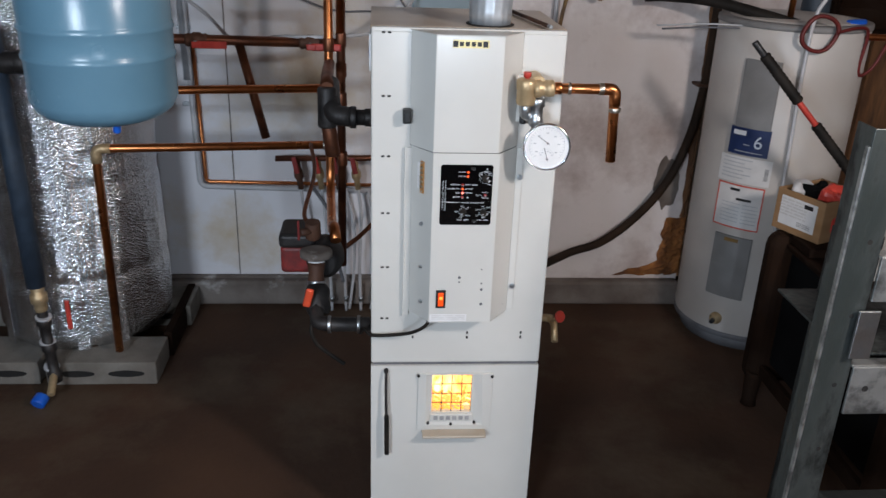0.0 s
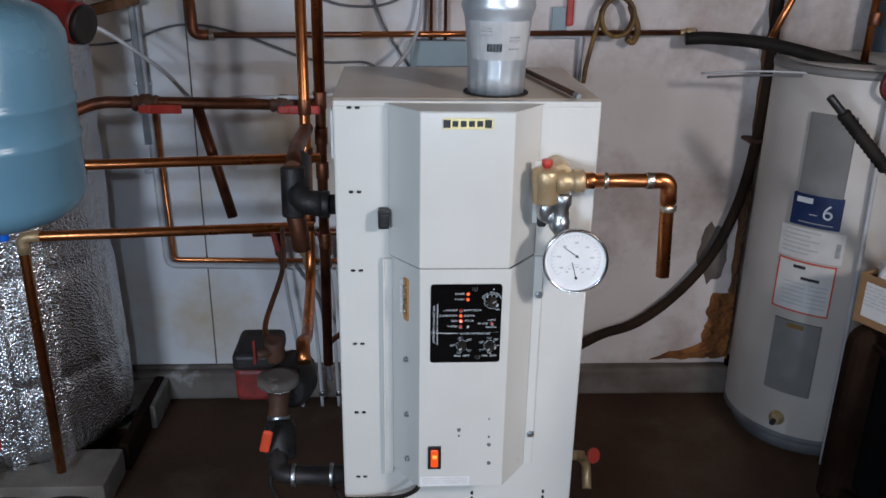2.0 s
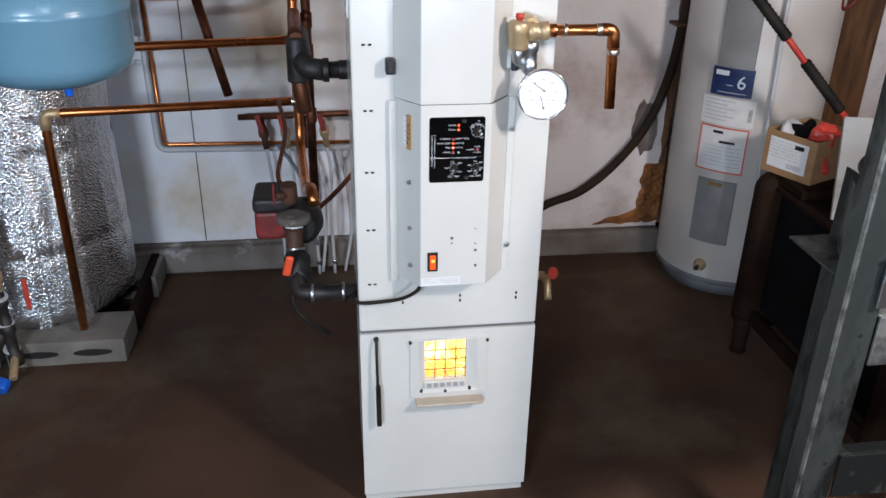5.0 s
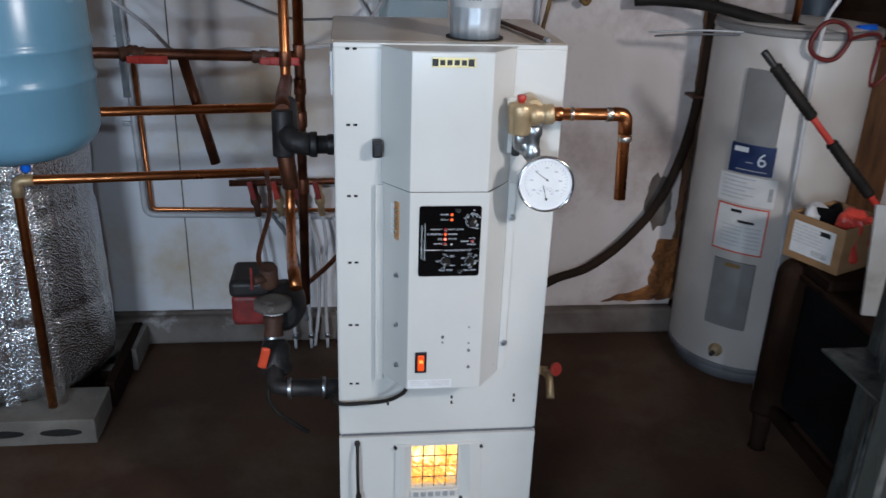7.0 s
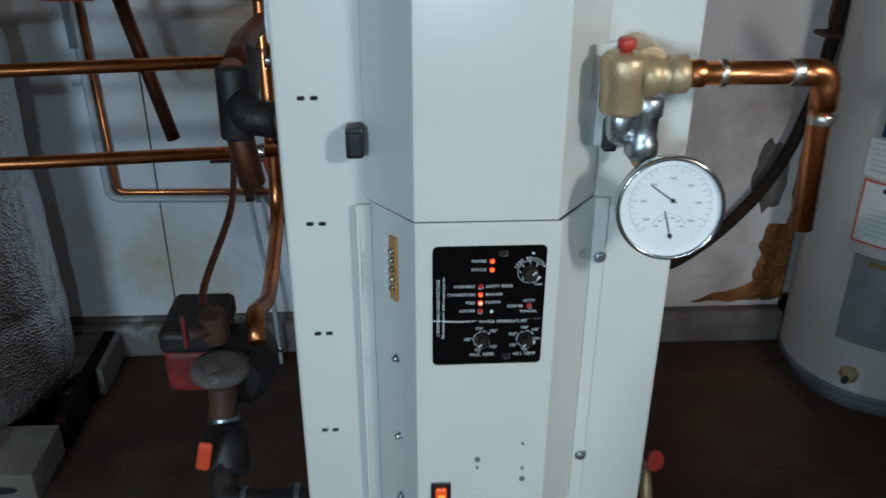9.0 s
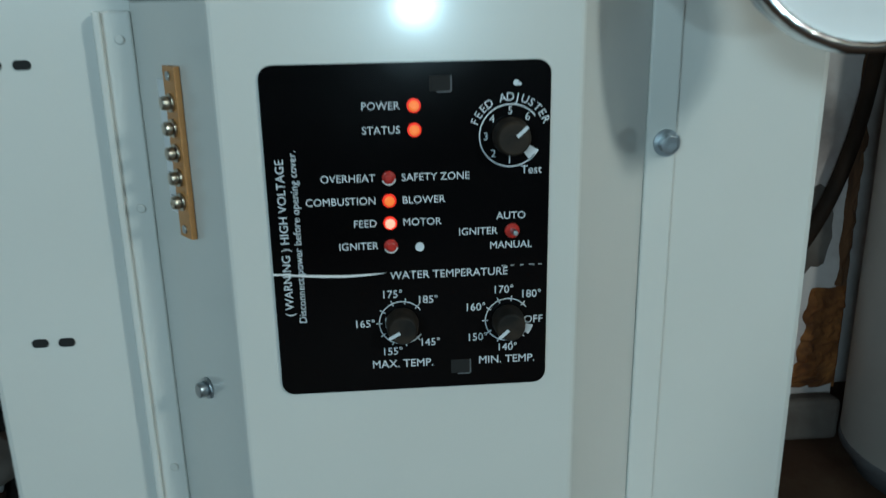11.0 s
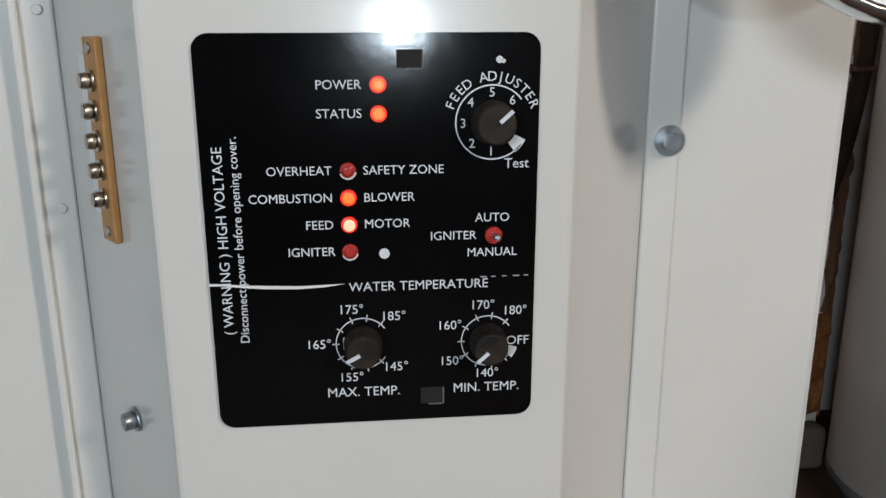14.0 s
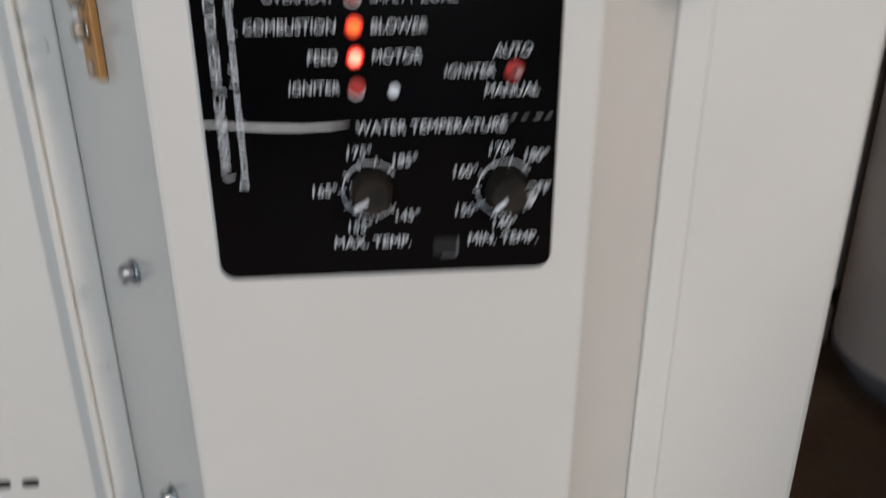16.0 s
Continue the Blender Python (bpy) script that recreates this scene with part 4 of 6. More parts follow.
def build_flue():
    f = thing("flue_pipe", (0.323, 1.930, 1.294), "bright galvanised steel flue pipe rising from the boiler top", "flue pipe")
    cx, cy = 0.323, 1.930
    seg = 64
    rings = []
    for z, r, crimp in ((1.294, 0.0455, 1), (1.325, 0.047, 1), (1.355, 0.0485, 0), (1.415, 0.0545, 0), (1.428, 0.0585, 0), (1.434, 0.0605, 0), (1.440, 0.0585, 0), (1.495, 0.0585, 0), (1.499, 0.0598, 0), (1.503, 0.0585, 0), (CEIL, 0.0585, 0)):
        rings.append([Vector((cx + (r + 0.0012 * crimp * math.cos(16 * a)) * math.cos(a), cy + (r + 0.0012 * crimp * math.cos(16 * a)) * math.sin(a), z)) for a in (2 * math.pi * i / seg for i in range(seg))])
    part("pipe", loft(rings), M_GALV, f)
    part("collar_gap", cyl((cx, cy, 1.2942), (cx, cy, 1.2962), 0.054, 32), M_HOLE, f)
    # paper label wrapped on the taper
    bm = bmesh.new()
    rows = []
    for z in (1.352, 1.372, 1.392, 1.412):
        r = 0.0485 + (z - 1.355) * 0.1 + 0.0012
        rows.append([bm.verts.new((cx + r * math.sin(a), cy - r * math.cos(a), z)) for a in (radians(-60 + 120 * i / 16) for i in range(17))])
    for a, b2 in zip(rows, rows[1:]):
        for i in range(16):
            bm.faces.new((a[i], a[i + 1], b2[i + 1], b2[i]))
    ext = bmesh.ops.solidify(bm, geom=bm.faces[:], thickness=0.0004)
    lab = part("label", bm, M_PAPER_W, f, "white paper label with a bar code")
    for i in range(14):
        a = radians(-24 + i * 1.9)
        r = 0.0518
        part("bar_code_line", moved(bx(-0.0004, 0.0004 if i % 3 else 0.0009, -0.0012, 0, 1.366, 1.378), Matrix.Translation((cx + r * math.sin(a), cy - r * math.cos(a), 0)) @ Matrix.Rotation(a, 4, "Z")), M_BLACK, lab)
    for k, (a0, z) in enumerate(((-34, 1.402), (-34, 1.397), (-34, 1.392), (16, 1.388), (16, 1.383), (16, 1.370))):
        a = radians(a0 + 8)
        r = 0.0535 - (1.402 - z) * 0.1
        part("print_line", moved(bx(-0.009, 0.009, -0.0014, 0, z - 0.0012, z + 0.0012), Matrix.Translation((cx + r * math.sin(a), cy - r * math.cos(a), 0)) @ Matrix.Rotation(a, 4, "Z")), M_PRINT, lab)


build_flue()
# A rod stands in for the right lip of the boiler's top plate.
rod = thing("top_lip_rod", (0.44, 2.0, 1.296), "thin brown rod in place of the top plate's right lip", "rod")
part("rod", cyl((0.395, 2.16, 1.300), (0.447, 1.868, 1.300), 0.0045, 10, 0.001), M_IRON_BR, rod)
part("rod_tip", cyl((0.4455, 1.876, 1.300), (0.4485, 1.860, 1.300), 0.0048, 10, 0.001), M_STEEL, rod)
cord = thing("power_cord", (0.19, 1.81, 0.60), "black rubber power cord looping from the boiler cover", "cord")
part("cord", hose([(0.196, 1.800, 0.622), (0.190, 1.795, 0.605), (0.160, 1.815, 0.575), (0.115, 1.835, 0.557), (0.060, 1.842, 0.553), (0.040, 1.87, 0.556), (0.030, 1.95, 0.50)], 0.0042), M_RUBBER, cord)
tag = thing("paper_tag", (0.05, 2.0, 1.20), "blue and white paper tag hanging on the boiler side", "tag")
part("tag", roughened(bx(0.0535, 0.0575, 1.87, 1.95, 1.195, 1.275, 0.001), 0.002, 40, cuts=3), M_PAPER_W, tag)
part("tag_stripe", bx(0.0525, 0.0535, 1.885, 1.935, 1.215, 1.245), M_BLUECAP, tag)
zone(0.004, -0.045)
sp = thing("drain_spigot", (0.52, 2.12, 0.47), "brass drain spigot with a red wheel handle", "spigot")
part("spout", joined(cyl((0.481, 2.12, 0.485), (0.56, 2.12, 0.475), 0.011, 14, 0.002), pipe([(0.545, 2.12, 0.478), (0.560, 2.10, 0.474), (0.556, 2.06, 0.435)], 0.010, 0.02)), M_BRASS, sp)
wh = part("wheel", moved(cyl((0, 0, -0.004), (0, 0, 0.004), 0.017, 12, 0.003), pose(0.572, 2.09, 0.497, 70, 0, 30)), M_RED, sp, "red wheel handle")
part("stem", cyl((0.552, 2.10, 0.478), (0.572, 2.09, 0.497), 0.005, 10), M_BRASS, sp)


# ---- tanks on the left ----
def build_expansion_tank():
    t = thing("expansion_tank", (-0.575, 1.95, 1.05), "pale blue steel expansion tank hanging from its pipe", "expansion tank")
    c = (-0.575, 1.95)
    R = 0.161
    prof = [(1.047, 0.002), (1.049, 0.05), (1.056, 0.095), (1.068, 0.129), (1.085, 0.150), (1.108, R), (1.196, R), (1.200, R + 0.003), (1.206, R + 0.004), (1.212, R + 0.001), (1.216, R), (1.258, R), (1.262, R + 0.003), (1.268, R + 0.004), (1.274, R + 0.001), (1.278, R),
            (1.375, R), (1.400, 0.150), (1.418, 0.127), (1.430, 0.10), (1.437, 0.05), (1.439, 0.002)]
    z0, z1 = prof[0][0], prof[-1][0]
    part("shell", turned((*c, z0), (*c, z1), [((z - z0) / (z1 - z0), r) for z, r in prof], 56), M_BLUE, t)
    part("air_valve_cap", turned((-0.552, 1.93, 1.024), (-0.552, 1.93, 1.052), [(0, 0.006), (0.15, 0.009), (0.8, 0.009), (1, 0.011)], 14), M_BLUECAP, t, "bright blue valve cap")
    part("neck", turned((*c, 1.436), (*c, 1.50), [(0, 0.028), (0.4, 0.026), (0.45, 0.018), (1, 0.018)], 18), M_STEEL, t, "zinc pipe neck")
    part("riser", pipe([(*c, 1.49), (*c, CEIL)], 0.011), M_COPPER, t)


def build_foil_tank():
    t = thing("foil_wrapped_tank", (-1.10, 3.0, 0.012), "tall tank wrapped in crinkled silver bubble foil, standing on concrete blocks", "storage tank")
    cx, cy, R, z0, z1 = -1.10, 2.995, 0.300, 0.012, 1.62
    seg, rows = 150, 90
    rings = []
    for k in range(rows + 1):
        z = z0 + (z1 - z0) * k / rows
        ring = []
        for i in range(seg):
            a = 2 * math.pi * i / seg
            p = Vector((math.cos(a) * 2.2, math.sin(a) * 2.2, z * 2.2))
            d = 0.008 * noise.noise(p) + 0.005 * noise.noise(p * 3.1) + 0.0015 * noise.noise(p * 9) + 0.003 * math.sin(a * 58) * (0.5 + 0.5 * noise.noise(p * 1.4))
            for band in (0.28, 0.62, 0.98, 1.30):
                d -= 0.008 * math.exp(-((z - band - 0.02 * noise.noise((a, band, 0))) / 0.018) ** 2)
            r = R + d - 0.03 * max(0, 1 - (z - z0) / 0.05) ** 2
            ring.append(Vector((cx + r * math.cos(a), cy + r * math.sin(a), z)))
        rings.append(ring)
    part("foil_jacket", loft(rings), M_FOIL, t)
    for a in (-100, -76, -52, -128):
        r = R + 0.013
        c, s = math.cos(radians(a)), math.sin(radians(a))
        part("tape_seam", moved(bx(-0.02, 0.02, -0.0015, 0.0015, 0.03, 1.55), Matrix.Translation((cx + r * c, cy + r * s, 0)) @ Matrix.Rotation(radians(a + 90), 4, "Z")), M_FOIL, t)
    part("tank_foot", cyl((cx, cy, 0.0125), (cx, cy, 0.05), 0.268, 40), M_IRON_BR, t)


def build_block(name_label, x, y, turn=0.0):
    b = thing("concrete_block", (x, y, LOW), name_label, "concrete block", group="blocks under the tank")
    L, D, H = 0.375, 0.19, 0.091
    bm = bx(-L / 2, L / 2, -D / 2, D / 2, 0, H, 0.004)
    m = Matrix.Translation((x, y, LOW)) @ Matrix.Rotation(radians(turn), 4, "Z")
    part("body", moved(roughened(bm, 0.002, 60, 2), m), M_BLOCK, b)
    for cx in (-0.085, 0.085):
        poly = [(cx + 0.062 * math.copysign(abs(math.cos(q)) ** 1.4, math.cos(q)), 0.046 + 0.013 * math.copysign(abs(math.sin(q)) ** 0.8, math.sin(q))) for q in (2 * math.pi * i / 24 for i in range(24))]
        hole = prism(poly, -0.0005, 0.0022)
        part("core_hole", moved(hole, m @ Matrix.Translation((0, -D / 2, 0)) @ Matrix.Rotation(radians(90), 4, "X")), M_HOLE, b)


zone(0.024, 0.026)
build_expansion_tank()
zone(0.075, -0.02, 0.0162, 0.97)
build_foil_tank()
build_block("grey concrete block with two cores, under the foil tank", -0.960, 2.725)
build_block("grey concrete block with two cores, under the foil tank", -1.36, 2.73)
build_block("grey concrete block with two cores, under the foil tank", -0.93, 3.16)
build_block("grey concrete block with two cores, under the foil tank", -1.32, 3.16)
bb = thing("base_board", (-0.80, 3.05, LOW), "dark brown board edging beside the tank blocks", "board")
part("board", roughened(bx(-0.790, -0.760, 2.83, 3.27, LOW, 0.02, 0.003), 0.003, 12, 3), M_DARKBROWN, bb)

pipe_navy = thing("insulated_drop_pipe", (-1.115, 2.60, LOW), "dark navy foam-covered pipe with a brass valve at its foot", "pipe")
part("foam_sleeve", pipe([(-1.125, 2.60, 1.18), (-1.116, 2.60, 0.33)], 0.030, 0.02, 18), M_NAVY, pipe_navy)
part("coupling", joined(cyl((-1.15, 2.60, 1.075), (-0.95, 2.60, 1.085), 0.034, 18, 0.004), cyl((-1.06, 2.60, 1.08), (-1.03, 2.60, 1.081), 0.037, 18, 0.003)), M_IRON, pipe_navy, "black iron coupling")
part("brass_valve", turned((-1.116, 2.60, 0.335), (-1.112, 2.60, 0.235), [(0, 0.018), (0.15, 0.022), (0.3, 0.019), (0.35, 0.027), (0.65, 0.027), (0.7, 0.019), (0.85, 0.022), (1, 0.018)], 14), M_BRASS, pipe_navy, "brass ball valve")
part("lower_pipe", turned((-1.112, 2.60, 0.24), (-1.095, 2.58, -0.03), [(0, 0.018), (0.1, 0.018), (0.12, 0.024), (0.2, 0.024), (0.22, 0.018), (0.45, 0.018), (0.47, 0.024), (0.56, 0.024), (0.58, 0.018), (0.85, 0.018), (0.87, 0.024), (1, 0.022)], 16), M_IRON, pipe_navy)
for a in (0.21, 0.115, 0.015):
    part("tape_band", cyl((-1.108, 2.595, a), (-1.107, 2.594, a + 0.008), 0.0255, 16), M_PEX, pipe_navy)
part("lever", bx(-1.035, -1.020, 2.595, 2.605, 0.165, 0.275, 0.004), M_RED, pipe_navy, "red lever")
part("drain_cock", joined(cyl((-1.095, 2.57, 0.0), (-1.085, 2.50, -0.035), 0.013, 12, 0.002)), M_BRASS, pipe_navy, "brass drain cock")
part("drain_knob", cyl((-1.115, 2.51, -0.045), (-1.125, 2.475, -0.060), 0.024, 12, 0.005), M_BLUECAP, pipe_navy, "bright blue knob")

# ---- copper pipework ----
zone(0.07, -0.015, 0.022, 0.97)
rk = thing("copper_pipe", (-0.83, 2.66, 0.012), "copper pipe rising past the foil tank and turning level", "pipe", "copper pipes")
part("run", pipe([(-0.897, 2.668, 0.03), (-0.878, 2.632, 0.795), (-0.135, 2.69, 0.802)], 0.0138, 0.028, 16), M_COPPER, rk)
part("joint", pipe([(-0.879, 2.634, 0.748), (-0.878, 2.632, 0.795), (-0.832, 2.636, 0.7955)], 0.0160, 0.026, 16), M_BRASS, rk, "brass-coloured soldered elbow")
part("joint", cyl((-0.175, 2.687, 0.802), (-0.160, 2.688, 0.802), 0.0162, 16, 0.001), M_SOLDER, rk)
rk2 = thing("copper_pipe", (-0.7, 2.75, 0.95), "level copper pipe running behind the blue tank", "pipe", "copper pipes")
part("run", pipe([(-1.55, 2.70, 0.945), (-0.118, 2.76, 0.978)], 0.0142, 0.02, 16), M_COPPER, rk2)
part("joint", cyl((-0.155, 2.759, 0.977), (-0.142, 2.759, 0.977), 0.0166, 16, 0.001), M_SOLDER, rk2)
part("joint", cyl((-1.06, 2.72, 0.957), (-1.045, 2.72, 0.957), 0.0166, 16, 0.001), M_SOLDER, rk2)
rk3 = thing("copper_pipe", (-0.157, 2.75, 0.7), "upright copper pipe coming down to the circulator", "pipe", "copper pipes")
part("run", pipe([(-0.152, 2.765, CEIL), (-0.157, 2.755, 0.62), (-0.135, 2.42, 0.60), (-0.115, 2.17, 0.72), (-0.108, 2.13, 0.69)], 0.0145, 0.09, 16), M_COPPER, rk3)
for z in (0.985, 0.81, 1.12):
    part("joint", cyl((-0.155, 2.76, z - 0.022), (-0.155, 2.76, z + 0.022), 0.0172, 16, 0.002), M_COPPER_D, rk3)
rk4 = thing("copper_pipe", (-0.118, 2.80, 0.7), "upright copper pipe with an open dark lower end", "pipe", "copper pipes")
part("run", pipe([(-0.112, 2.80, CEIL), (-0.122, 2.80, 0.31)], 0.0145, 0.03, 16), M_COPPER_D, rk4)
part("upper_run", pipe([(-0.1123, 2.80, CEIL - 0.002), (-0.1185, 2.80, 1.14)], 0.0152, 0.03, 16), M_COPPER, rk4)
for z in (1.13, 1.03, 0.93, 0.72):
    part("joint", cyl((-0.118, 2.80, z - 0.024), (-0.118, 2.80, z + 0.024), 0.0178, 16, 0.002), M_COPPER_D, rk4)

mf = thing("valve_manifold_pipe", (-0.45, 2.80, 1.11), "dark tarnished pipe with two red-levered ball valves", "pipe")
part("run", pipe([(-0.92, 2.66, 1.02), (-0.71, 2.80, 1.122), (-0.12, 2.80, 1.118)], 0.0165, 0.05, 16), M_COPPER_D, mf)
for x, lx in ((-0.575, 0.10), (-0.215, 0.10)):
    vb = part("ball_valve", turned((x - 0.035, 2.80, 1.119), (x + 0.035, 2.80, 1.119), [(0, 0.019), (0.12, 0.023), (0.25, 0.020), (0.35, 0.026), (0.65, 0.026), (0.75, 0.020), (0.88, 0.023), (1, 0.019)], 14), M_IRON_BR, mf)
    part("valve_stem", cyl((x, 2.80, 1.119), (x, 2.765, 1.112), 0.009, 12, 0.001), M_STEEL, vb)
    part("lever", joined(bx(x + 0.005, x + lx, 2.760, 2.768, 1.098, 1.122, 0.004), bx(x - 0.010, x + 0.02, 2.758, 2.766, 1.100, 1.120, 0.003)), M_RED, vb, "red lever")
part("diagonal_arm", pipe([(-0.444, 2.80, 1.118), (-0.372, 2.80, 0.792)], 0.0145, 0.02, 14), M_COPPER_D, mf)

zone(0.033, -0.02, 0.015)
fl = thing("black_pipe_fitting", (-0.03, 2.28, 0.98), "black iron elbow and nipple entering the boiler side", "pipe fitting")
part("elbow", pipe([(-0.095, 2.40, 1.045), (-0.088, 2.30, 1.005), (-0.075, 2.28, 0.985), (-0.03, 2.27, 0.982)], 0.027, 0.03, 20), M_IRON, fl)
part("tee_body", cyl((-0.098, 2.30, 0.945), (-0.098, 2.31, 1.055), 0.026, 18, 0.005), M_IRON, fl)
part("collar", cyl((-0.035, 2.27, 0.982), (-0.018, 2.27, 0.982), 0.030, 20, 0.003), M_IRON, fl)
part("nipple", cyl((-0.02, 2.27, 0.982), (0.059, 2.27, 0.982), 0.0215, 18), M_IRON, fl)
part("coupling", cyl((0.004, 2.27, 0.982), (0.040, 2.27, 0.982), 0.0245, 18, 0.003), M_IRON, fl)
part("connector", pipe([(-0.098, 2.31, 1.05), (-0.105, 2.45, 1.06), (-0.118, 2.79, 1.03)], 0.018, 0.06, 14), M_COPPER_D, fl)
part("drop_leg", cyl((-0.095, 2.30, 0.95), (-0.085, 2.31, 0.865), 0.021, 14, 0.003), M_COPPER_D, fl)


def build_circulator():
    c = thing("circulator_pump", (-0.13, 2.14, 0.57), "dark red circulator pump with iron flanges beside the boiler", "pump")
    part("motor", bx(-0.205, -0.110, 2.16, 2.28, 0.575, 0.655, 0.012, 3), M_RED_D, c, "dark red motor housing")
    part("terminal_box", bx(-0.208, -0.108, 2.155, 2.285, 0.650, 0.692, 0.012, 3), M_IRON, c, "black terminal box")
    part("volute", turned((-0.085, 2.12, 0.62), (-0.085, 2.23, 0.62), [(0, 0.03), (0.1, 0.045), (0.5, 0.055), (0.9, 0.05), (1, 0.04)], 22), M_IRON, c)
    part("flange", turned((-0.103, 2.10, 0.672), (-0.103, 2.10, 0.652), [(0, 0.03), (0.15, 0.043), (0.85, 0.043), (1, 0.036)], 24), M_FOOT, c, "dusty grey iron flange")
    part("white_collar", cyl((-0.103, 2.10, 0.650), (-0.103, 2.10, 0.633), 0.0225, 18, 0.001), M_PAPER_W, c)
    part("union", turned((-0.103, 2.10, 0.634), (-0.103, 2.08, 0.585), [(0, 0.024), (0.3, 0.022), (0.5, 0.020), (0.9, 0.023), (1, 0.023)], 16), M_IRON_BR, c)
    part("silver_collar", cyl((-0.103, 2.082, 0.590), (-0.103, 2.078, 0.578), 0.0235, 16, 0.001), M_STEEL, c)
    vb = part("ball_valve", turned((-0.100, 2.075, 0.58), (-0.095, 2.03, 0.515), [(0, 0.026), (0.2, 0.034), (0.5, 0.03), (0.8, 0.034), (1, 0.026)], 16), M_IRON, c)
    part("lever", moved(bx(-0.010, 0.010, -0.004, 0.004, -0.030, 0.030, 0.005), pose(-0.119, 2.005, 0.576, 12, 14, 0)), M_ORANGE, vb, "orange-red valve lever")
    part("return_pipe", pipe([(-0.098, 2.04, 0.545), (-0.098, 1.99, 0.512), (-0.06, 1.98, 0.512), (0.059, 1.98, 0.512)], 0.019, 0.035, 18), M_IRON, c, "black iron return pipe")
    for x in (-0.064, 0.012):
        part("pipe_clamp", cyl((x - 0.004, 1.98, 0.512), (x + 0.004, 1.98, 0.512), 0.0235, 18, 0.001), M_STEEL, c)
    part("top_valve", joined(cyl((-0.112, 2.14, 0.690), (-0.112, 2.13, 0.74), 0.021, 14, 0.004), cyl((-0.112, 2.13, 0.715), (-0.145, 2.10, 0.720), 0.010, 10)), M_IRON_BR, c)
    part("thin_lever", bx(-0.150, -0.144, 2.095, 2.101, 0.70, 0.755, 0.002), M_RED_D, c)
    part("bleed_tube", hose([(-0.105, 2.15, 0.72), (-0.14, 2.2, 0.735), (-0.125, 2.4, 0.79), (-0.15, 2.6, 0.82)], 0.006), M_COPPER_D, c)
    part("cord", hose([(-0.108, 2.00, 0.515), (-0.112, 1.985, 0.488), (-0.100, 1.985, 0.455), (-0.082, 1.985, 0.435), (-0.032, 1.985, 0.394), (-0.028, 1.985, 0.391)], 0.0055), M_RUBBER, c, "black pump cord")


zone(0.013, -0.015, 0.006)
build_circulator()

# ---- things on the north wall ----
zone(0.095, -0.055, 0.012, 0.967)
cd = thing("wall_conduit", (-0.79, 3.31, 0.42), "galvanised conduit running down the wall and turning level", "conduit")
part("run", pipe([(-0.755, 3.318, CEIL), (-0.730, 3.318, 0.458), (0.15, 3.318, 0.442)], 0.0115, 0.035, 14), M_PEX, cd)
part("upright_sleeve", pipe([(-0.765, 3.316, CEIL), (-0.745, 3.316, 0.90)], 0.015, 0.02, 14), M_GALV, cd)
part("inner_copper", pipe([(-0.72, 3.326, 1.05), (-0.708, 3.326, 0.476), (0.15, 3.326, 0.464)], 0.0075, 0.02, 12), M_COPPER, cd)
for z in (1.10, 0.80):
    part("strap", bx(-0.775, -0.725, 3.322, 3.338, z - 0.008, z + 0.008, 0.003), M_STEEL, cd)
cu = thing("wall_copper_line", (-0.5, 3.31, 1.26), "thin tarnished copper line fixed level along the wall", "pipe")
part("run", pipe([(-0.575, 3.30, CEIL), (-0.570, 3.30, 1.262), (-0.50, 3.30, 1.262), (1.02, 3.30, 1.285)], 0.0095, 0.02, 12), M_COPPER_D, cu)
part("drop_elbow", pipe([(-0.574, 3.30, 1.42), (-0.570, 3.30, 1.262), (-0.515, 3.30, 1.262)], 0.0165, 0.025, 14), M_COPPER_D, cu)
part("joint", cyl((-0.520, 3.30, 1.262), (-0.505, 3.30, 1.262), 0.0185, 14, 0.001), M_SOLDER, cu)
part("copper_stretch", cyl((-0.05, 3.30, 1.2687), (0.40, 3.30, 1.2756), 0.0100, 12), M_COPPER, cu)
part("fitting", joined(cyl((0.985, 3.30, 1.2845), (1.015, 3.30, 1.285), 0.0155, 12, 0.002), cyl((0.965, 3.30, 1.284), (0.985, 3.30, 1.2845), 0.012, 12)), M_BRASS, cu, "brass fitting")
for x in (0.17, 0.215):
    part("hanger_tube", cyl((x, 3.30, 1.25), (x, 3.30, CEIL), 0.0055, 10), M_COPPER_D, cu)
bxg = thing("junction_box", (0.23, 3.33, 1.17), "flat grey-blue steel box on the wall", "box")
part("box", bx(0.105, 0.335, 3.285, 3.339, 1.165, 1.252, 0.003), M_GREYBOX, bxg)
part("box_lip", bx(0.122, 0.338, 3.281, 3.286, 1.160, 1.172, 0.002), M_DKGREY, bxg)
cl = thing("wall_conduit", (0.65, 3.32, 1.12), "short thin grey conduit with a square bend", "conduit")
part("run", pipe([(0.50, 3.318, 1.268), (0.652, 3.318, 1.268), (0.652, 3.318, 1.115)], 0.0085, 0.012, 12), M_PEX, cl)
co = thing("hanging_cord_coil", (0.75, 3.29, 1.12), "coil of yellow-brown cord hanging on the wall", "cord coil")
part("coil", joined(sweep([Vector((0.752 + 0.052 * math.cos(a), 3.285 - 0.002 * a, 1.335 + 0.062 * math.sin(a))) for a in (2 * math.pi * i / 24 for i in range(-4, 66))], 0.0068, 8),
                    hose([(0.72, 3.27, 1.40), (0.69, 3.27, 1.30), (0.668, 3.275, 1.19), (0.662, 3.28, 1.12)], 0.0075), hose([(0.79, 3.27, 1.37), (0.82, 3.27, 1.30), (0.812, 3.28, 1.255), (0.79, 3.28, 1.265)], 0.010)), M_YELLOW, co)
part("hook", pipe([(0.752, 3.34, 1.41), (0.752, 3.265, 1.405), (0.752, 3.262, 1.425)], 0.004, 0.008, 8), M_STEEL, co)
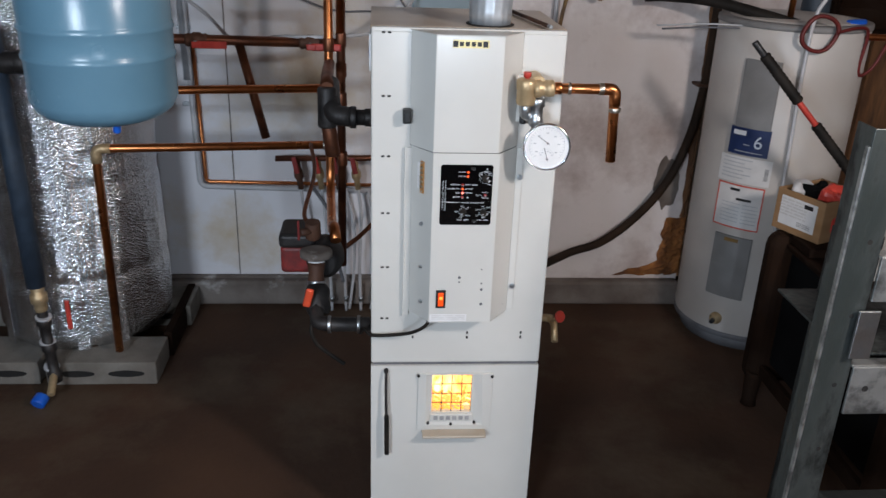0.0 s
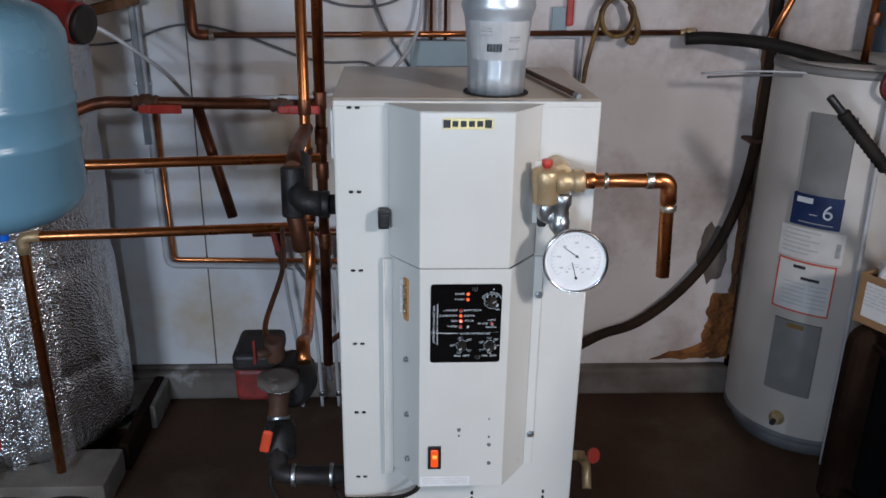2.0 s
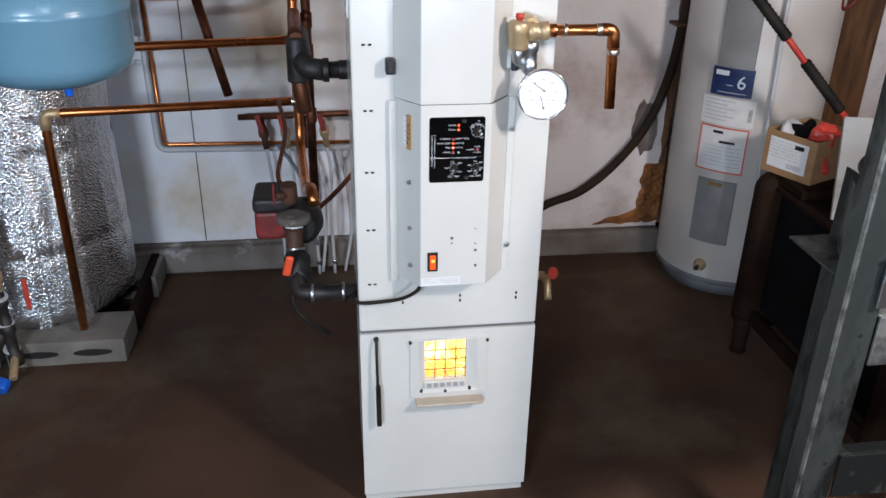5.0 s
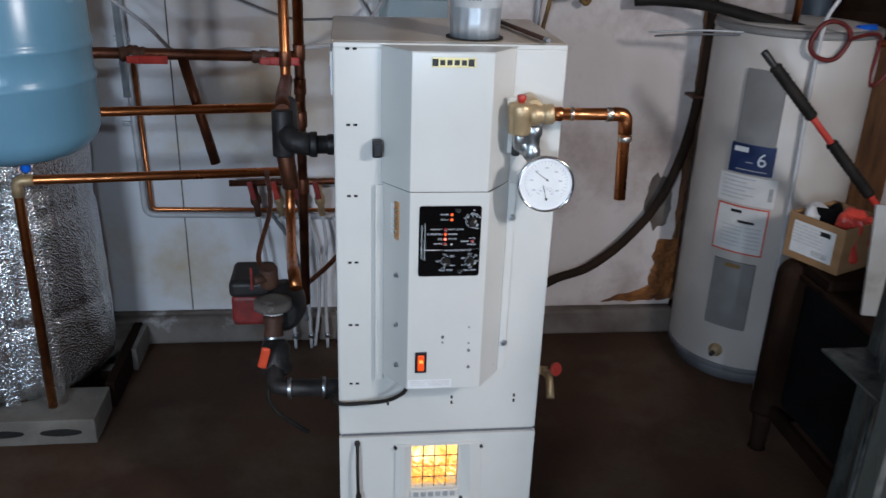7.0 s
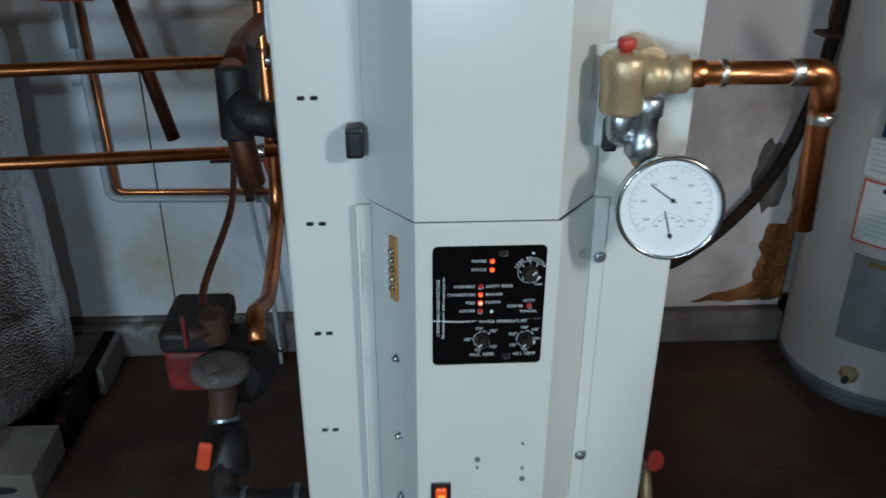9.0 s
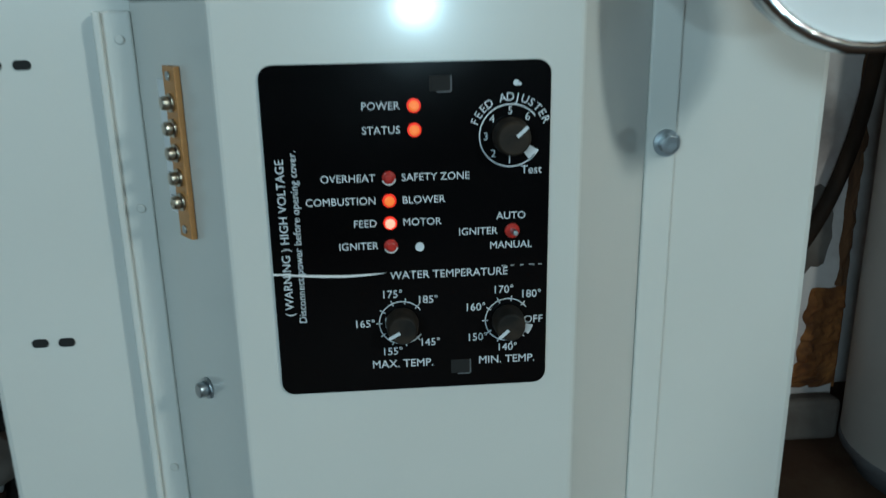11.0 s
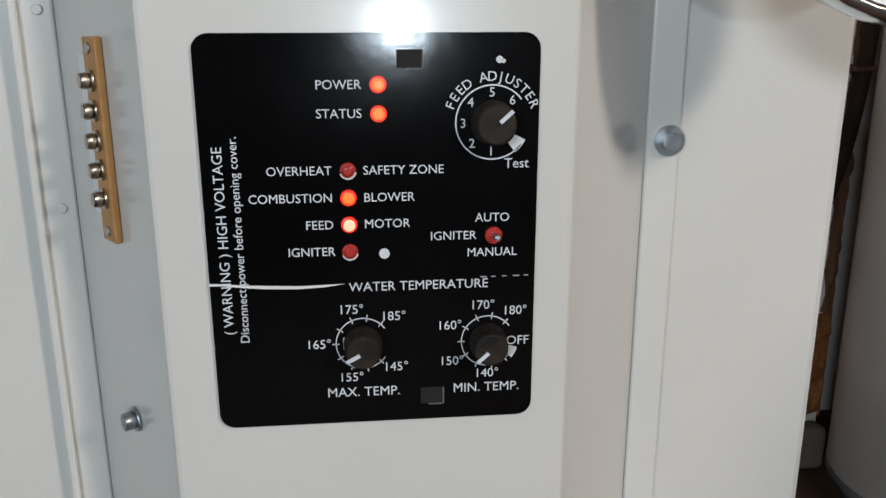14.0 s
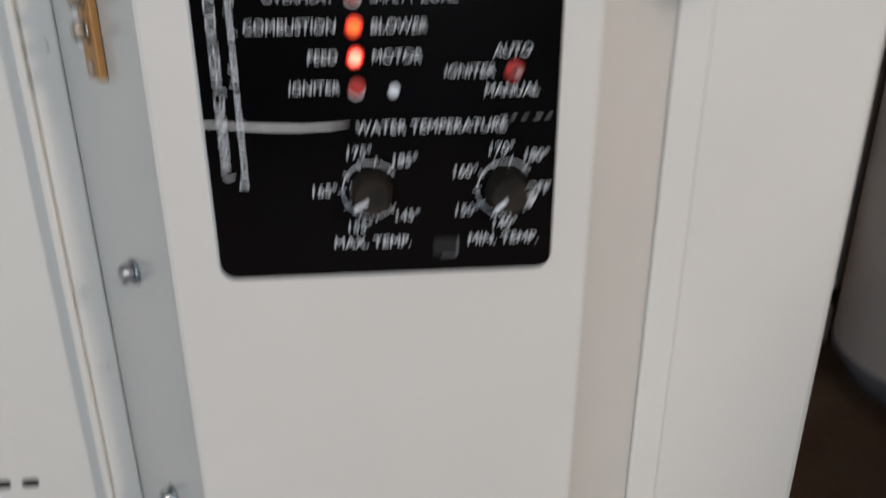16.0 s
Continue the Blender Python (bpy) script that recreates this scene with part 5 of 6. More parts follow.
rt = thing("hanging_tool", (0.60, 3.31, 1.28), "grey blade tool with a red handle hanging on the wall", "tool")
part("blade", prism([(0.555, 3.318), (0.60, 3.318), (0.60, 3.325), (0.555, 3.325)], 1.262, 1.36, 0.002), M_GREYBOX, rt)
part("handle", bx(0.600, 0.622, 3.305, 3.325, 1.30, 1.48, 0.006), M_RED, rt)

cab = thing("wall_cable", (-0.3, 3.25, 1.15), "thin grey cable hanging in a loop across the pipes", "cable")
part("cable", hose([(-1.0, 3.0, 1.36), (-0.80, 3.02, 1.33), (-0.62, 3.05, 1.20), (-0.50, 3.0, 1.10), (-0.36, 2.86, 1.145), (-0.15, 2.84, 1.155), (0.0, 3.0, 1.165), (0.12, 3.25, 1.27), (0.14, 3.30, 1.50), (0.10, 3.32, 1.9)], 0.0062, 10), M_PEX, cab)
cab2 = thing("wall_cable", (-0.4, 3.33, 1.2), "thin dark cable sagging along the wall", "cable")
part("cable", hose([(-1.0, 3.325, 1.22), (-0.80, 3.325, 1.235), (-0.62, 3.325, 1.29), (-0.45, 3.325, 1.27), (-0.20, 3.325, 1.18), (-0.02, 3.325, 1.17), (0.02, 3.325, 1.06)], 0.0038, 8), M_DKGREY, cab2)
cab3 = thing("wall_cable", (-0.05, 3.33, 1.3), "thin dark cable sagging along the wall", "cable")
part("cable", hose([(-0.25, 3.325, 1.62), (-0.20, 3.325, 1.40), (-0.02, 3.325, 1.355), (0.10, 3.325, 1.42), (0.05, 3.325, 1.62), (-0.06, 3.325, 1.70), (0.0, 3.325, 1.35), (0.12, 3.325, 1.13)], 0.0042, 8), M_DKGREY, cab3)


def build_tubing_manifold():
    m = thing("tubing_manifold", (-0.15, 3.26, 0.58), "row of red-handled valves feeding grey floor-heating tubes", "manifold")
    part("header", cyl((-0.42, 3.25, 0.602), (0.16, 3.25, 0.612), 0.012, 14), M_COPPER_D, m)
    for i, x in enumerate((-0.34, -0.259, -0.188, -0.115)):
        vb = part("valve", turned((x, 3.25, 0.605), (x + 0.015, 3.25, 0.475), [(0, 0.010), (0.15, 0.014), (0.3, 0.012), (0.45, 0.019), (0.6, 0.019), (0.7, 0.012), (1, 0.012)], 12), M_BRASS if i % 2 else M_IRON_BR, m)
        part("lever", moved(bx(-0.010, 0.010, -0.005, 0.005, -0.040, 0.030, 0.004), pose(x - 0.002, 3.215, 0.590, 0, -12, 0)), M_RED_D if i != 1 else M_RED, vb, "red lever")
        foot = (x + 0.060 - i * 0.012, 3.235)
        part("tube", hose([(x + 0.014, 3.25, 0.48), (x + 0.026, 3.25, 0.36), (x + 0.050 - i * 0.01, 3.242, 0.15), (*foot, LOW)], 0.0062, 10), M_PEX, m, "grey plastic tube")
        part("floor_clip", cyl((*foot, LOW + 0.05), (*foot, LOW + 0.07), 0.0095, 10), M_STEEL, m)
    for i, x in enumerate((-0.12, -0.03, 0.06, 0.11)):
        part("tube", hose([(x - 0.03, 3.30, 0.45), (x, 3.29, 0.30), (x + 0.01 * i, 3.27, 0.1), (x - 0.02, 3.25, LOW)], 0.0062, 10), M_PEX, m, "grey plastic tube")
    part("crossed_tube", hose([(-0.28, 3.22, 0.50), (-0.20, 3.20, 0.36), (-0.165, 3.0, 0.24), (-0.15, 2.95, 0.20)], 0.007, 10), M_DKGREY, m)
    part("crossed_tube", hose([(0.10, 3.20, 0.56), (0.02, 3.15, 0.44), (-0.08, 3.05, 0.36), (-0.16, 2.95, 0.33)], 0.009, 10), M_COPPER_D, m)


build_tubing_manifold()
zone(0.035, 0.024)
rp = thing("circulator_pump", (-0.60, 2.45, 1.35), "red circulator pump on the pipe above the tanks", "pump")
part("motor", cyl((-0.66, 2.40, 1.375), (-0.535, 2.36, 1.350), 0.045, 22, 0.008), M_RED_D, rp, "red motor body")
part("end_cap", cyl((-0.538, 2.361, 1.3505), (-0.524, 2.357, 1.348), 0.042, 22, 0.005), M_IRON, rp, "black end cap")
part("terminal_box", bx(-0.66, -0.58, 2.34, 2.42, 1.405, 1.445, 0.008), M_IRON, rp)
part("volute", cyl((-0.70, 2.42, 1.38), (-0.65, 2.40, 1.375), 0.055, 22, 0.008), M_RED_D, rp)
part("pipe_stub", cyl((-0.69, 2.42, 1.33), (-0.69, 2.42, CEIL), 0.016, 14), M_COPPER, rp)
zone(0.09, -0.055, 0.012, 0.967)
wd = thing("wood_bracket", (-0.86, 3.25, 1.33), "brown wooden bracket on the wall", "bracket")
part("bracket", moved(bx(-0.10, 0.12, -0.03, 0.03, -0.015, 0.015, 0.003), pose(-0.83, 3.25, 1.345, 0, -14, 25)), M_OLDWOOD, wd)
zone()
ho = thing("drain_hose", (0.9, 3.25, 0.2), "thick dirty black hose curving down the wall to the boiler", "hose")
part("hose", hose([(1.368, 3.235, 2.10), (1.365, 3.235, 1.30), (1.366, 3.235, 1.16), (1.362, 3.235, 0.93), (1.332, 3.235, 0.70), (1.263, 3.235, 0.50), (1.149, 3.235, 0.342), (1.016, 3.235, 0.231), (0.871, 3.235, 0.175), (0.66, 3.05, 0.14), (0.52, 2.6, 0.13), (0.455, 2.19, 0.13)], 0.0172, 14), M_HOSE, ho)
part("hose_clamp", cyl((0.459, 2.215, 0.13), (0.463, 2.24, 0.13), 0.0225, 18), M_STEEL, ho, "steel hose clamp")
part("hose_strap", bx(1.325, 1.395, 3.21, 3.285, 0.90, 0.912, 0.004), M_IRON_BR, ho, "rusty hose strap")
zone(0.046, -0.115, 0.012, 0.967)
wi = thing("wire_pair", (1.1, 3.2, 1.2), "two stiff grey wire ends sticking out by the pipe", "wire")
part("wire", hose([(1.42, 3.0, 1.20), (1.20, 3.12, 1.185), (1.055, 3.18, 1.168)], 0.0035, 8), M_DKGREY, wi)
part("wire", hose([(1.42, 3.0, 1.205), (1.20, 3.10, 1.20), (1.035, 3.18, 1.180)], 0.0032, 8), M_PEX, wi)
zone(0.05, -0.095, -0.004, 0.967)
ip = thing("insulated_pipe", (1.3, 3.1, 1.27), "pipe in black foam insulation passing over the water heater", "pipe")
part("foam_sleeve", hose([(1.015, 3.29, 1.287), (1.10, 3.27, 1.292), (1.24, 3.18, 1.285), (1.42, 3.05, 1.245), (1.55, 2.98, 1.215)], 0.0205, 16), M_RUBBER, ip)
part("copper_end", hose([(1.54, 2.985, 1.217), (1.66, 2.95, 1.205), (1.85, 2.95, 1.20)], 0.012, 12), M_COPPER, ip)
part("upright_copper", pipe([(1.46, 3.03, 1.25), (1.47, 3.03, CEIL)], 0.011), M_COPPER, ip)
part("slanting_copper", pipe([(1.26, 3.22, 1.30), (1.36, 3.28, 1.48), (1.38, 3.30, CEIL)], 0.011, 0.04), M_COPPER, ip)
part("fitting", cyl((1.468, 3.03, 1.36), (1.469, 3.03, 1.40), 0.018, 12, 0.003), M_COPPER_D, ip)
zone()
dd = thing("duct", (1.83, 3.385, FLOOR), "dull blue-grey duct rising behind the water heater", "duct")
part("pipe", turned((1.83, 3.385, FLOOR), (1.83, 3.385, 2.10), [(0, 0.055), (0.5, 0.055), (0.505, 0.058), (0.52, 0.058), (0.525, 0.055), (1, 0.055)], 24), M_DUCT, dd)
# Dark brown roughened mass high on the alcove wall.
tg = thing("shaggy_tangle", (2.10, 3.47, 1.10), "dark brown shaggy tangle against the alcove wall", "insulation")
part("tangle", roughened(roughened(bx(1.93, 2.25, 3.40, 3.53, 1.10, 1.29, 0.03, 3), 0.03, 18, 3), 0.015, 70), M_DARKBROWN, tg)


# ---- water heater and what stands round it ----
def build_heater():
    cx, cy, R = 1.585, 3.05, 0.262
    h = thing("water_heater", (cx, cy, FLOOR), "white electric water heater with grey access panels and labels", "water heater")
    part("base_ring", cyl((cx, cy, FLOOR), (cx, cy, -0.008), R - 0.03, 48), M_DKGREY, h, "grey base ring")
    part("shell", turned((cx, cy, -0.010), (cx, cy, 1.178), [(0, R - 0.002), (0.004, R), (0.996, R), (1, R - 0.002)], 64), M_HEATER, h)
    part("lower_band", turned((cx, cy, -0.010), (cx, cy, 0.012), [(0, R + 0.0005), (0.05, R + 0.002), (0.9, R + 0.002), (1, R + 0.0005)], 64), M_DKGREY, h)
    part("top_rim", turned((cx, cy, 1.174), (cx, cy, 1.196), [(0, R + 0.001), (0.1, R + 0.004), (0.9, R + 0.003), (1, R - 0.01)], 64), M_GREY, h)
    part("top_dome", turned((cx, cy, 1.19), (cx, cy, 1.212), [(0, R - 0.01), (0.5, R - 0.06), (1, 0.02)], 48), M_HEATER, h)
    # a curved skin on the front, between two headings and two heights
    def skin(a0, a1, z0, z1, d, mat, name, parent, label="", rnd=0.0):
        bm = bmesh.new()
        k = 12
        rows = []
        for z in (z0, z1):
            rows.append([[bm.verts.new((cx + (R + o) * math.cos(radians(a)), cy + (R + o) * math.sin(radians(a)), z)) for a in (a0 + (a1 - a0) * i / k for i in range(k + 1))] for o in (0.0004, d)])
        (bi, bo), (ti, to) = rows
        for i in range(k):
            bm.faces.new((bo[i], bo[i + 1], to[i + 1], to[i])), bm.faces.new((bo[i], bi[i], bi[i + 1], bo[i + 1])), bm.faces.new((to[i], to[i + 1], ti[i + 1], ti[i]))
        bm.faces.new((bi[0], bo[0], to[0], ti[0])), bm.faces.new((bi[k], ti[k], to[k], bo[k]))
        bmesh.ops.recalc_face_normals(bm, faces=bm.faces[:])
        if rnd:
            bmesh.ops.bevel(bm, geom=[e for e in bm.edges if abs(e.verts[0].co.z - e.verts[1].co.z) > 0.05 and len(e.link_faces) == 2 and e.calc_face_angle(0) > 1], offset=rnd, segments=3, affect="EDGES")
        return part(name, bm, mat, parent, label)
    A = 228.0
    skin(A - 14, A + 14, 0.829, 1.070, 0.010, M_GREY, "access_panel", h, "grey steel access panel", 0.004)
    lp = skin(A - 15, A + 16, 0.165, 0.415, 0.010, M_GREY, "access_panel", h, "grey steel access panel", 0.004)
    skin(A - 6, A + 5, 0.394, 0.408, 0.0105, M_YELLOW, "warning_strip", lp)
    nl = skin(A - 15.5, A + 15, 0.731, 0.829, 0.0125, M_NAVYLBL, "warranty_label", h, "navy label with a white figure 6")
    skin(A - 13, A - 3, 0.802, 0.819, 0.0130, M_PAPER_W, "logo_block", nl)
    skin(A - 4, A + 1, 0.768, 0.771, 0.0130, M_PRINT, "print_line", nl)
    skin(A - 10, A + 11, 0.742, 0.745, 0.0130, M_PRINT, "print_line", nl)
    a = radians(A + 8)
    r = R + 0.0132
    fm = face_frame((cx + r * math.cos(a), cy + r * math.sin(a), 0), (-math.sin(a), math.cos(a)), (math.cos(a), math.sin(a)))
    lettering(fm, "6", -0.006, 0.781, 0.066, 0.0005, nl, M_INK)
    rl = skin(A - 22, A + 20, 0.622, 0.720, 0.0018, M_PAPER, "rating_label", h, "grey rating label with small print")
    for i in range(6):
        skin(A - 19, A - 1 if i % 2 else A + 5, 0.708 - i * 0.014, 0.712 - i * 0.014, 0.0022, M_TICK, "print_line", rl)
    skin(A + 15, A + 18, 0.645, 0.69, 0.0022, M_PRINT, "bar_code", rl)
    wl = skin(A - 20, A + 18, 0.446, 0.615, 0.0018, M_PAPER, "warning_label", h, "white warning label with a red border")
    for z0, z1 in ((0.610, 0.615), (0.446, 0.451)):
        skin(A - 20, A + 18, z0, z1, 0.0024, M_REDLINE, "border", wl)
    for b0, b1 in ((A - 20, A - 19), (A + 17, A + 18)):
        skin(b0, b1, 0.446, 0.615, 0.0023, M_REDLINE, "border", wl)
    skin(A - 9, A - 1, 0.590, 0.600, 0.0024, M_BLACK, "pictogram", wl)
    skin(A - 3, A + 9, 0.556, 0.565, 0.0024, M_BLACK, "pictogram", wl)
    for i in range(6):
        skin(A - 14, A + 1, 0.540 - i * 0.014, 0.543 - i * 0.014, 0.0022, M_TICK, "print_line", wl)
        skin(A + 3, A + 15, 0.540 - i * 0.014, 0.543 - i * 0.014, 0.0022, M_TICK, "print_line", wl)
    a = radians(226)
    d = Vector((math.cos(a), math.sin(a), 0))
    c = Vector((cx, cy, 0.066))
    dv = part("drain_valve", turned(c + d * (R - 0.01), c + d * (R + 0.03), [(0, 0.024), (0.5, 0.024), (0.55, 0.015), (1, 0.015)], 18), M_BRASS, h, "brown and brass drain valve")
    part("valve_stem", cyl(c + d * (R + 0.028), c + d * (R + 0.05), 0.009, 10, 0.002), M_BLACK, dv)


zone()
build_heater()
zone()
ov = thing("overflow_tube", (1.53, 2.778, 0.5), "thin clear plastic tube hanging beside the water heater", "tube")
part("tube", hose([(1.60, 2.77, 2.10), (1.567, 2.775, 1.393), (1.514, 2.775, 1.194), (1.520, 2.775, 0.727), (1.530, 2.778, 0.30), (1.532, 2.778, FLOOR)], 0.0065, 10), M_PEX, ov)
zone(-0.06, -0.168, 0.012, 0.967)
rc = thing("red_wire_coil", (1.60, 2.95, 1.2), "coil of red wire hanging over the water heater", "wire coil")
part("coil", joined(sweep([Vector((1.60 + 0.060 * math.cos(q) + 0.004 * math.sin(3 * q), 2.930 + 0.003 * q / 6, 1.205 + 0.060 * math.sin(q))) for q in (2 * math.pi * i / 28 for i in range(57))], 0.0072, 8),
                    hose([(1.660, 2.935, 1.21), (1.75, 2.96, 1.225), (1.80, 2.99, 1.20), (1.805, 3.01, 1.08), (1.83, 3.02, 1.05), (1.88, 3.02, 1.12), (1.91, 3.0, 1.35), (1.92, 3.0, CEIL)], 0.006, 8)), M_REDWIRE, rc)
zone(-0.02, -0.09, -0.01, 0.975)
bt = thing("blue_tape", (1.75, 2.97, 1.23), "bright blue plastic cap by the pipe", "cap")
part("cap", cyl((1.72, 2.98, 1.238), (1.79, 3.0, 1.240), 0.014, 12, 0.003), M_BLUECAP, bt)


def build_old_stove():
    s = thing("old_stove", (1.65, 2.35, LOW), "old dark brown steel stove with black sides on short legs", "stove")
    part("end_frame", roughened(bx(1.360, 1.80, 2.53, 2.60, 0.02, 0.597, 0.05, 4), 0.004, 10), M_DARKBROWN, s, "rounded dark brown end frame")
    part("body", bx(1.425, 1.80, 1.88, 2.535, 0.10, 0.545, 0.02, 3), M_COAL, s, "dull black body")
    part("top", bx(1.405, 1.81, 1.86, 2.532, 0.546, 0.566, 0.006), M_DARKBROWN, s)
    part("lower_rail", bx(1.400, 1.424, 1.86, 2.535, 0.05, 0.098, 0.005), M_DARKBROWN, s)
    part("front_frame", bx(1.385, 1.80, 1.82, 1.879, 0.02, 0.555, 0.02, 3), M_DARKBROWN, s)
    for x, y in ((1.40, 2.56), (1.75, 2.56), (1.42, 1.86), (1.75, 1.86)):
        part("leg", turned((x, y, LOW), (x, y, 0.06), [(0, 0.028), (0.1, 0.024), (0.8, 0.03), (1, 0.034)], 12), M_DARKBROWN, s)


zone(-0.016, -0.107, 0.016, 0.967)
build_old_stove()


def build_carton():
    b = thing("cardboard_box", (1.47, 2.45, 0.567), "open cardboard box with a white shipping label, full of bags", "box")
    m = Matrix.Translation((1.497, 2.565, 0.600)) @ Matrix.Rotation(radians(-65), 4, "Z")
    L, W, H, t = 0.18, 0.21, 0.140, 0.005
    part("bottom", moved(bx(-L / 2, L / 2, -W / 2, W / 2, 0, t), m), M_CARD, b)
    for nm, a in (("side", (-L / 2, L / 2, -W / 2, -W / 2 + t, t, H)), ("side", (-L / 2, L / 2, W / 2 - t, W / 2, t, H)), ("side", (-L / 2, -L / 2 + t, -W / 2 + t, W / 2 - t, t, H)), ("side", (L / 2 - t, L / 2, -W / 2 + t, W / 2 - t, t, H))):
        part(nm, moved(bx(*a, 0.001), m), M_CARD, b)
    lm = m @ Matrix.Rotation(radians(90), 4, "X")
    lb = part("shipping_label", plate(lm, -0.070, 0.065, 0.022, 0.120, W / 2, W / 2 + 0.0006), M_PAPER_W, b, "white printed shipping label")
    bar_lines(lm, -0.070, 0.03, 0.05, 0.112, 6, W / 2 + 0.0006, lb, M_PAPER, 3, 0.5)
    part("print_block", plate(lm, 0.018, 0.050, 0.098, 0.112, W / 2 + 0.0006, W / 2 + 0.0009), M_BLACK, lb)
    bar_lines(lm, 0.0, 0.05, 0.028, 0.045, 3, W / 2 + 0.0006, lb, M_PRINT, 4, 0.5)
    bag = thing("plastic_bag", (1.47, 2.455, 0.66), "crumpled clear and dark plastic bag in the box", "bag")
    part("bag", moved(roughened(moved(bx(-0.07, 0.05, -0.06, 0.06, 0.01, 0.145, 0.03, 4), m), 0.03, 26, 2), Matrix.Identity(4)), M_COAL, bag)
    bag2 = thing("plastic_bag", (1.43, 2.49, 0.66), "crumpled pale plastic bag in the box", "bag")
    part("bag", moved(roughened(bx(-0.085, -0.03, -0.07, 0.02, 0.02, 0.152, 0.02, 3), 0.03, 30, 2), m), M_PEX, bag2)
    rd = thing("red_net", (1.53, 2.45, 0.66), "red plastic netting sticking out of the box", "netting")
    part("net", moved(roughened(bx(0.03, 0.088, -0.06, 0.05, 0.02, 0.165, 0.02, 3), 0.03, 28, 2), m), M_RED, rd)


zone(0.0, -0.105, 0.016, 0.967)
build_carton()
cs = thing("wood_offcut", (1.5, 2.47, 0.567), "dark brown wooden board under the cardboard box", "board")
part("board", bx(1.40, 1.62, 2.40, 2.525, 0.5665, 0.5995, 0.006), M_DARKBROWN, cs)
zone()
bc = thing("bolt_cutter", (1.5, 2.6, 0.6), "long red bolt cutter handle with black ribbed grips, leaning", "bolt cutter")


def along(t):
    return Vector((1.222, 2.55, 1.178)).lerp(Vector((1.655, 2.43, 0.695)), t)


part("tube", cyl(along(0.02), along(1.0), 0.0095, 14, 0.002), M_RED, bc)
part("end_stub", cyl(along(0.0), along(0.12), 0.0105, 14, 0.003), M_BLACK, bc)
part("grip", turned(along(0.08), along(0.36), [(i / 24, 0.0150 + 0.003 * (i % 2)) for i in range(25)], 16), M_RUBBER, bc, "black ribbed rubber grip")
part("grip", turned(along(0.50), along(0.80), [(i / 24, 0.0145 + 0.003 * (i % 2)) for i in range(25)], 16), M_RUBBER, bc, "black ribbed rubber grip")
part("head", joined(moved(bx(-0.03, 0.11, -0.012, 0.012, -0.022, 0.022, 0.006), pose(*along(0.94), 0, -12, -10)), moved(bx(0.05, 0.10, -0.010, 0.010, -0.05, 0.0, 0.005), pose(*along(0.94), 0, 10, -10))), M_RED, bc)
zone(-0.018, -0.107, 0.016, 0.967)
wp = thing("white_panel", (1.55, 2.2, 0.57), "flat white panel leaning on the stove, greyed for its shade", "panel")
part("panel", moved(bx(-0.02, 0.40, -0.006, 0.006, 0, 0.30, 0.002), pose(1.450, 2.26, 0.5675, -14, 0, -14)), M_WHITE_SHADED, wp)


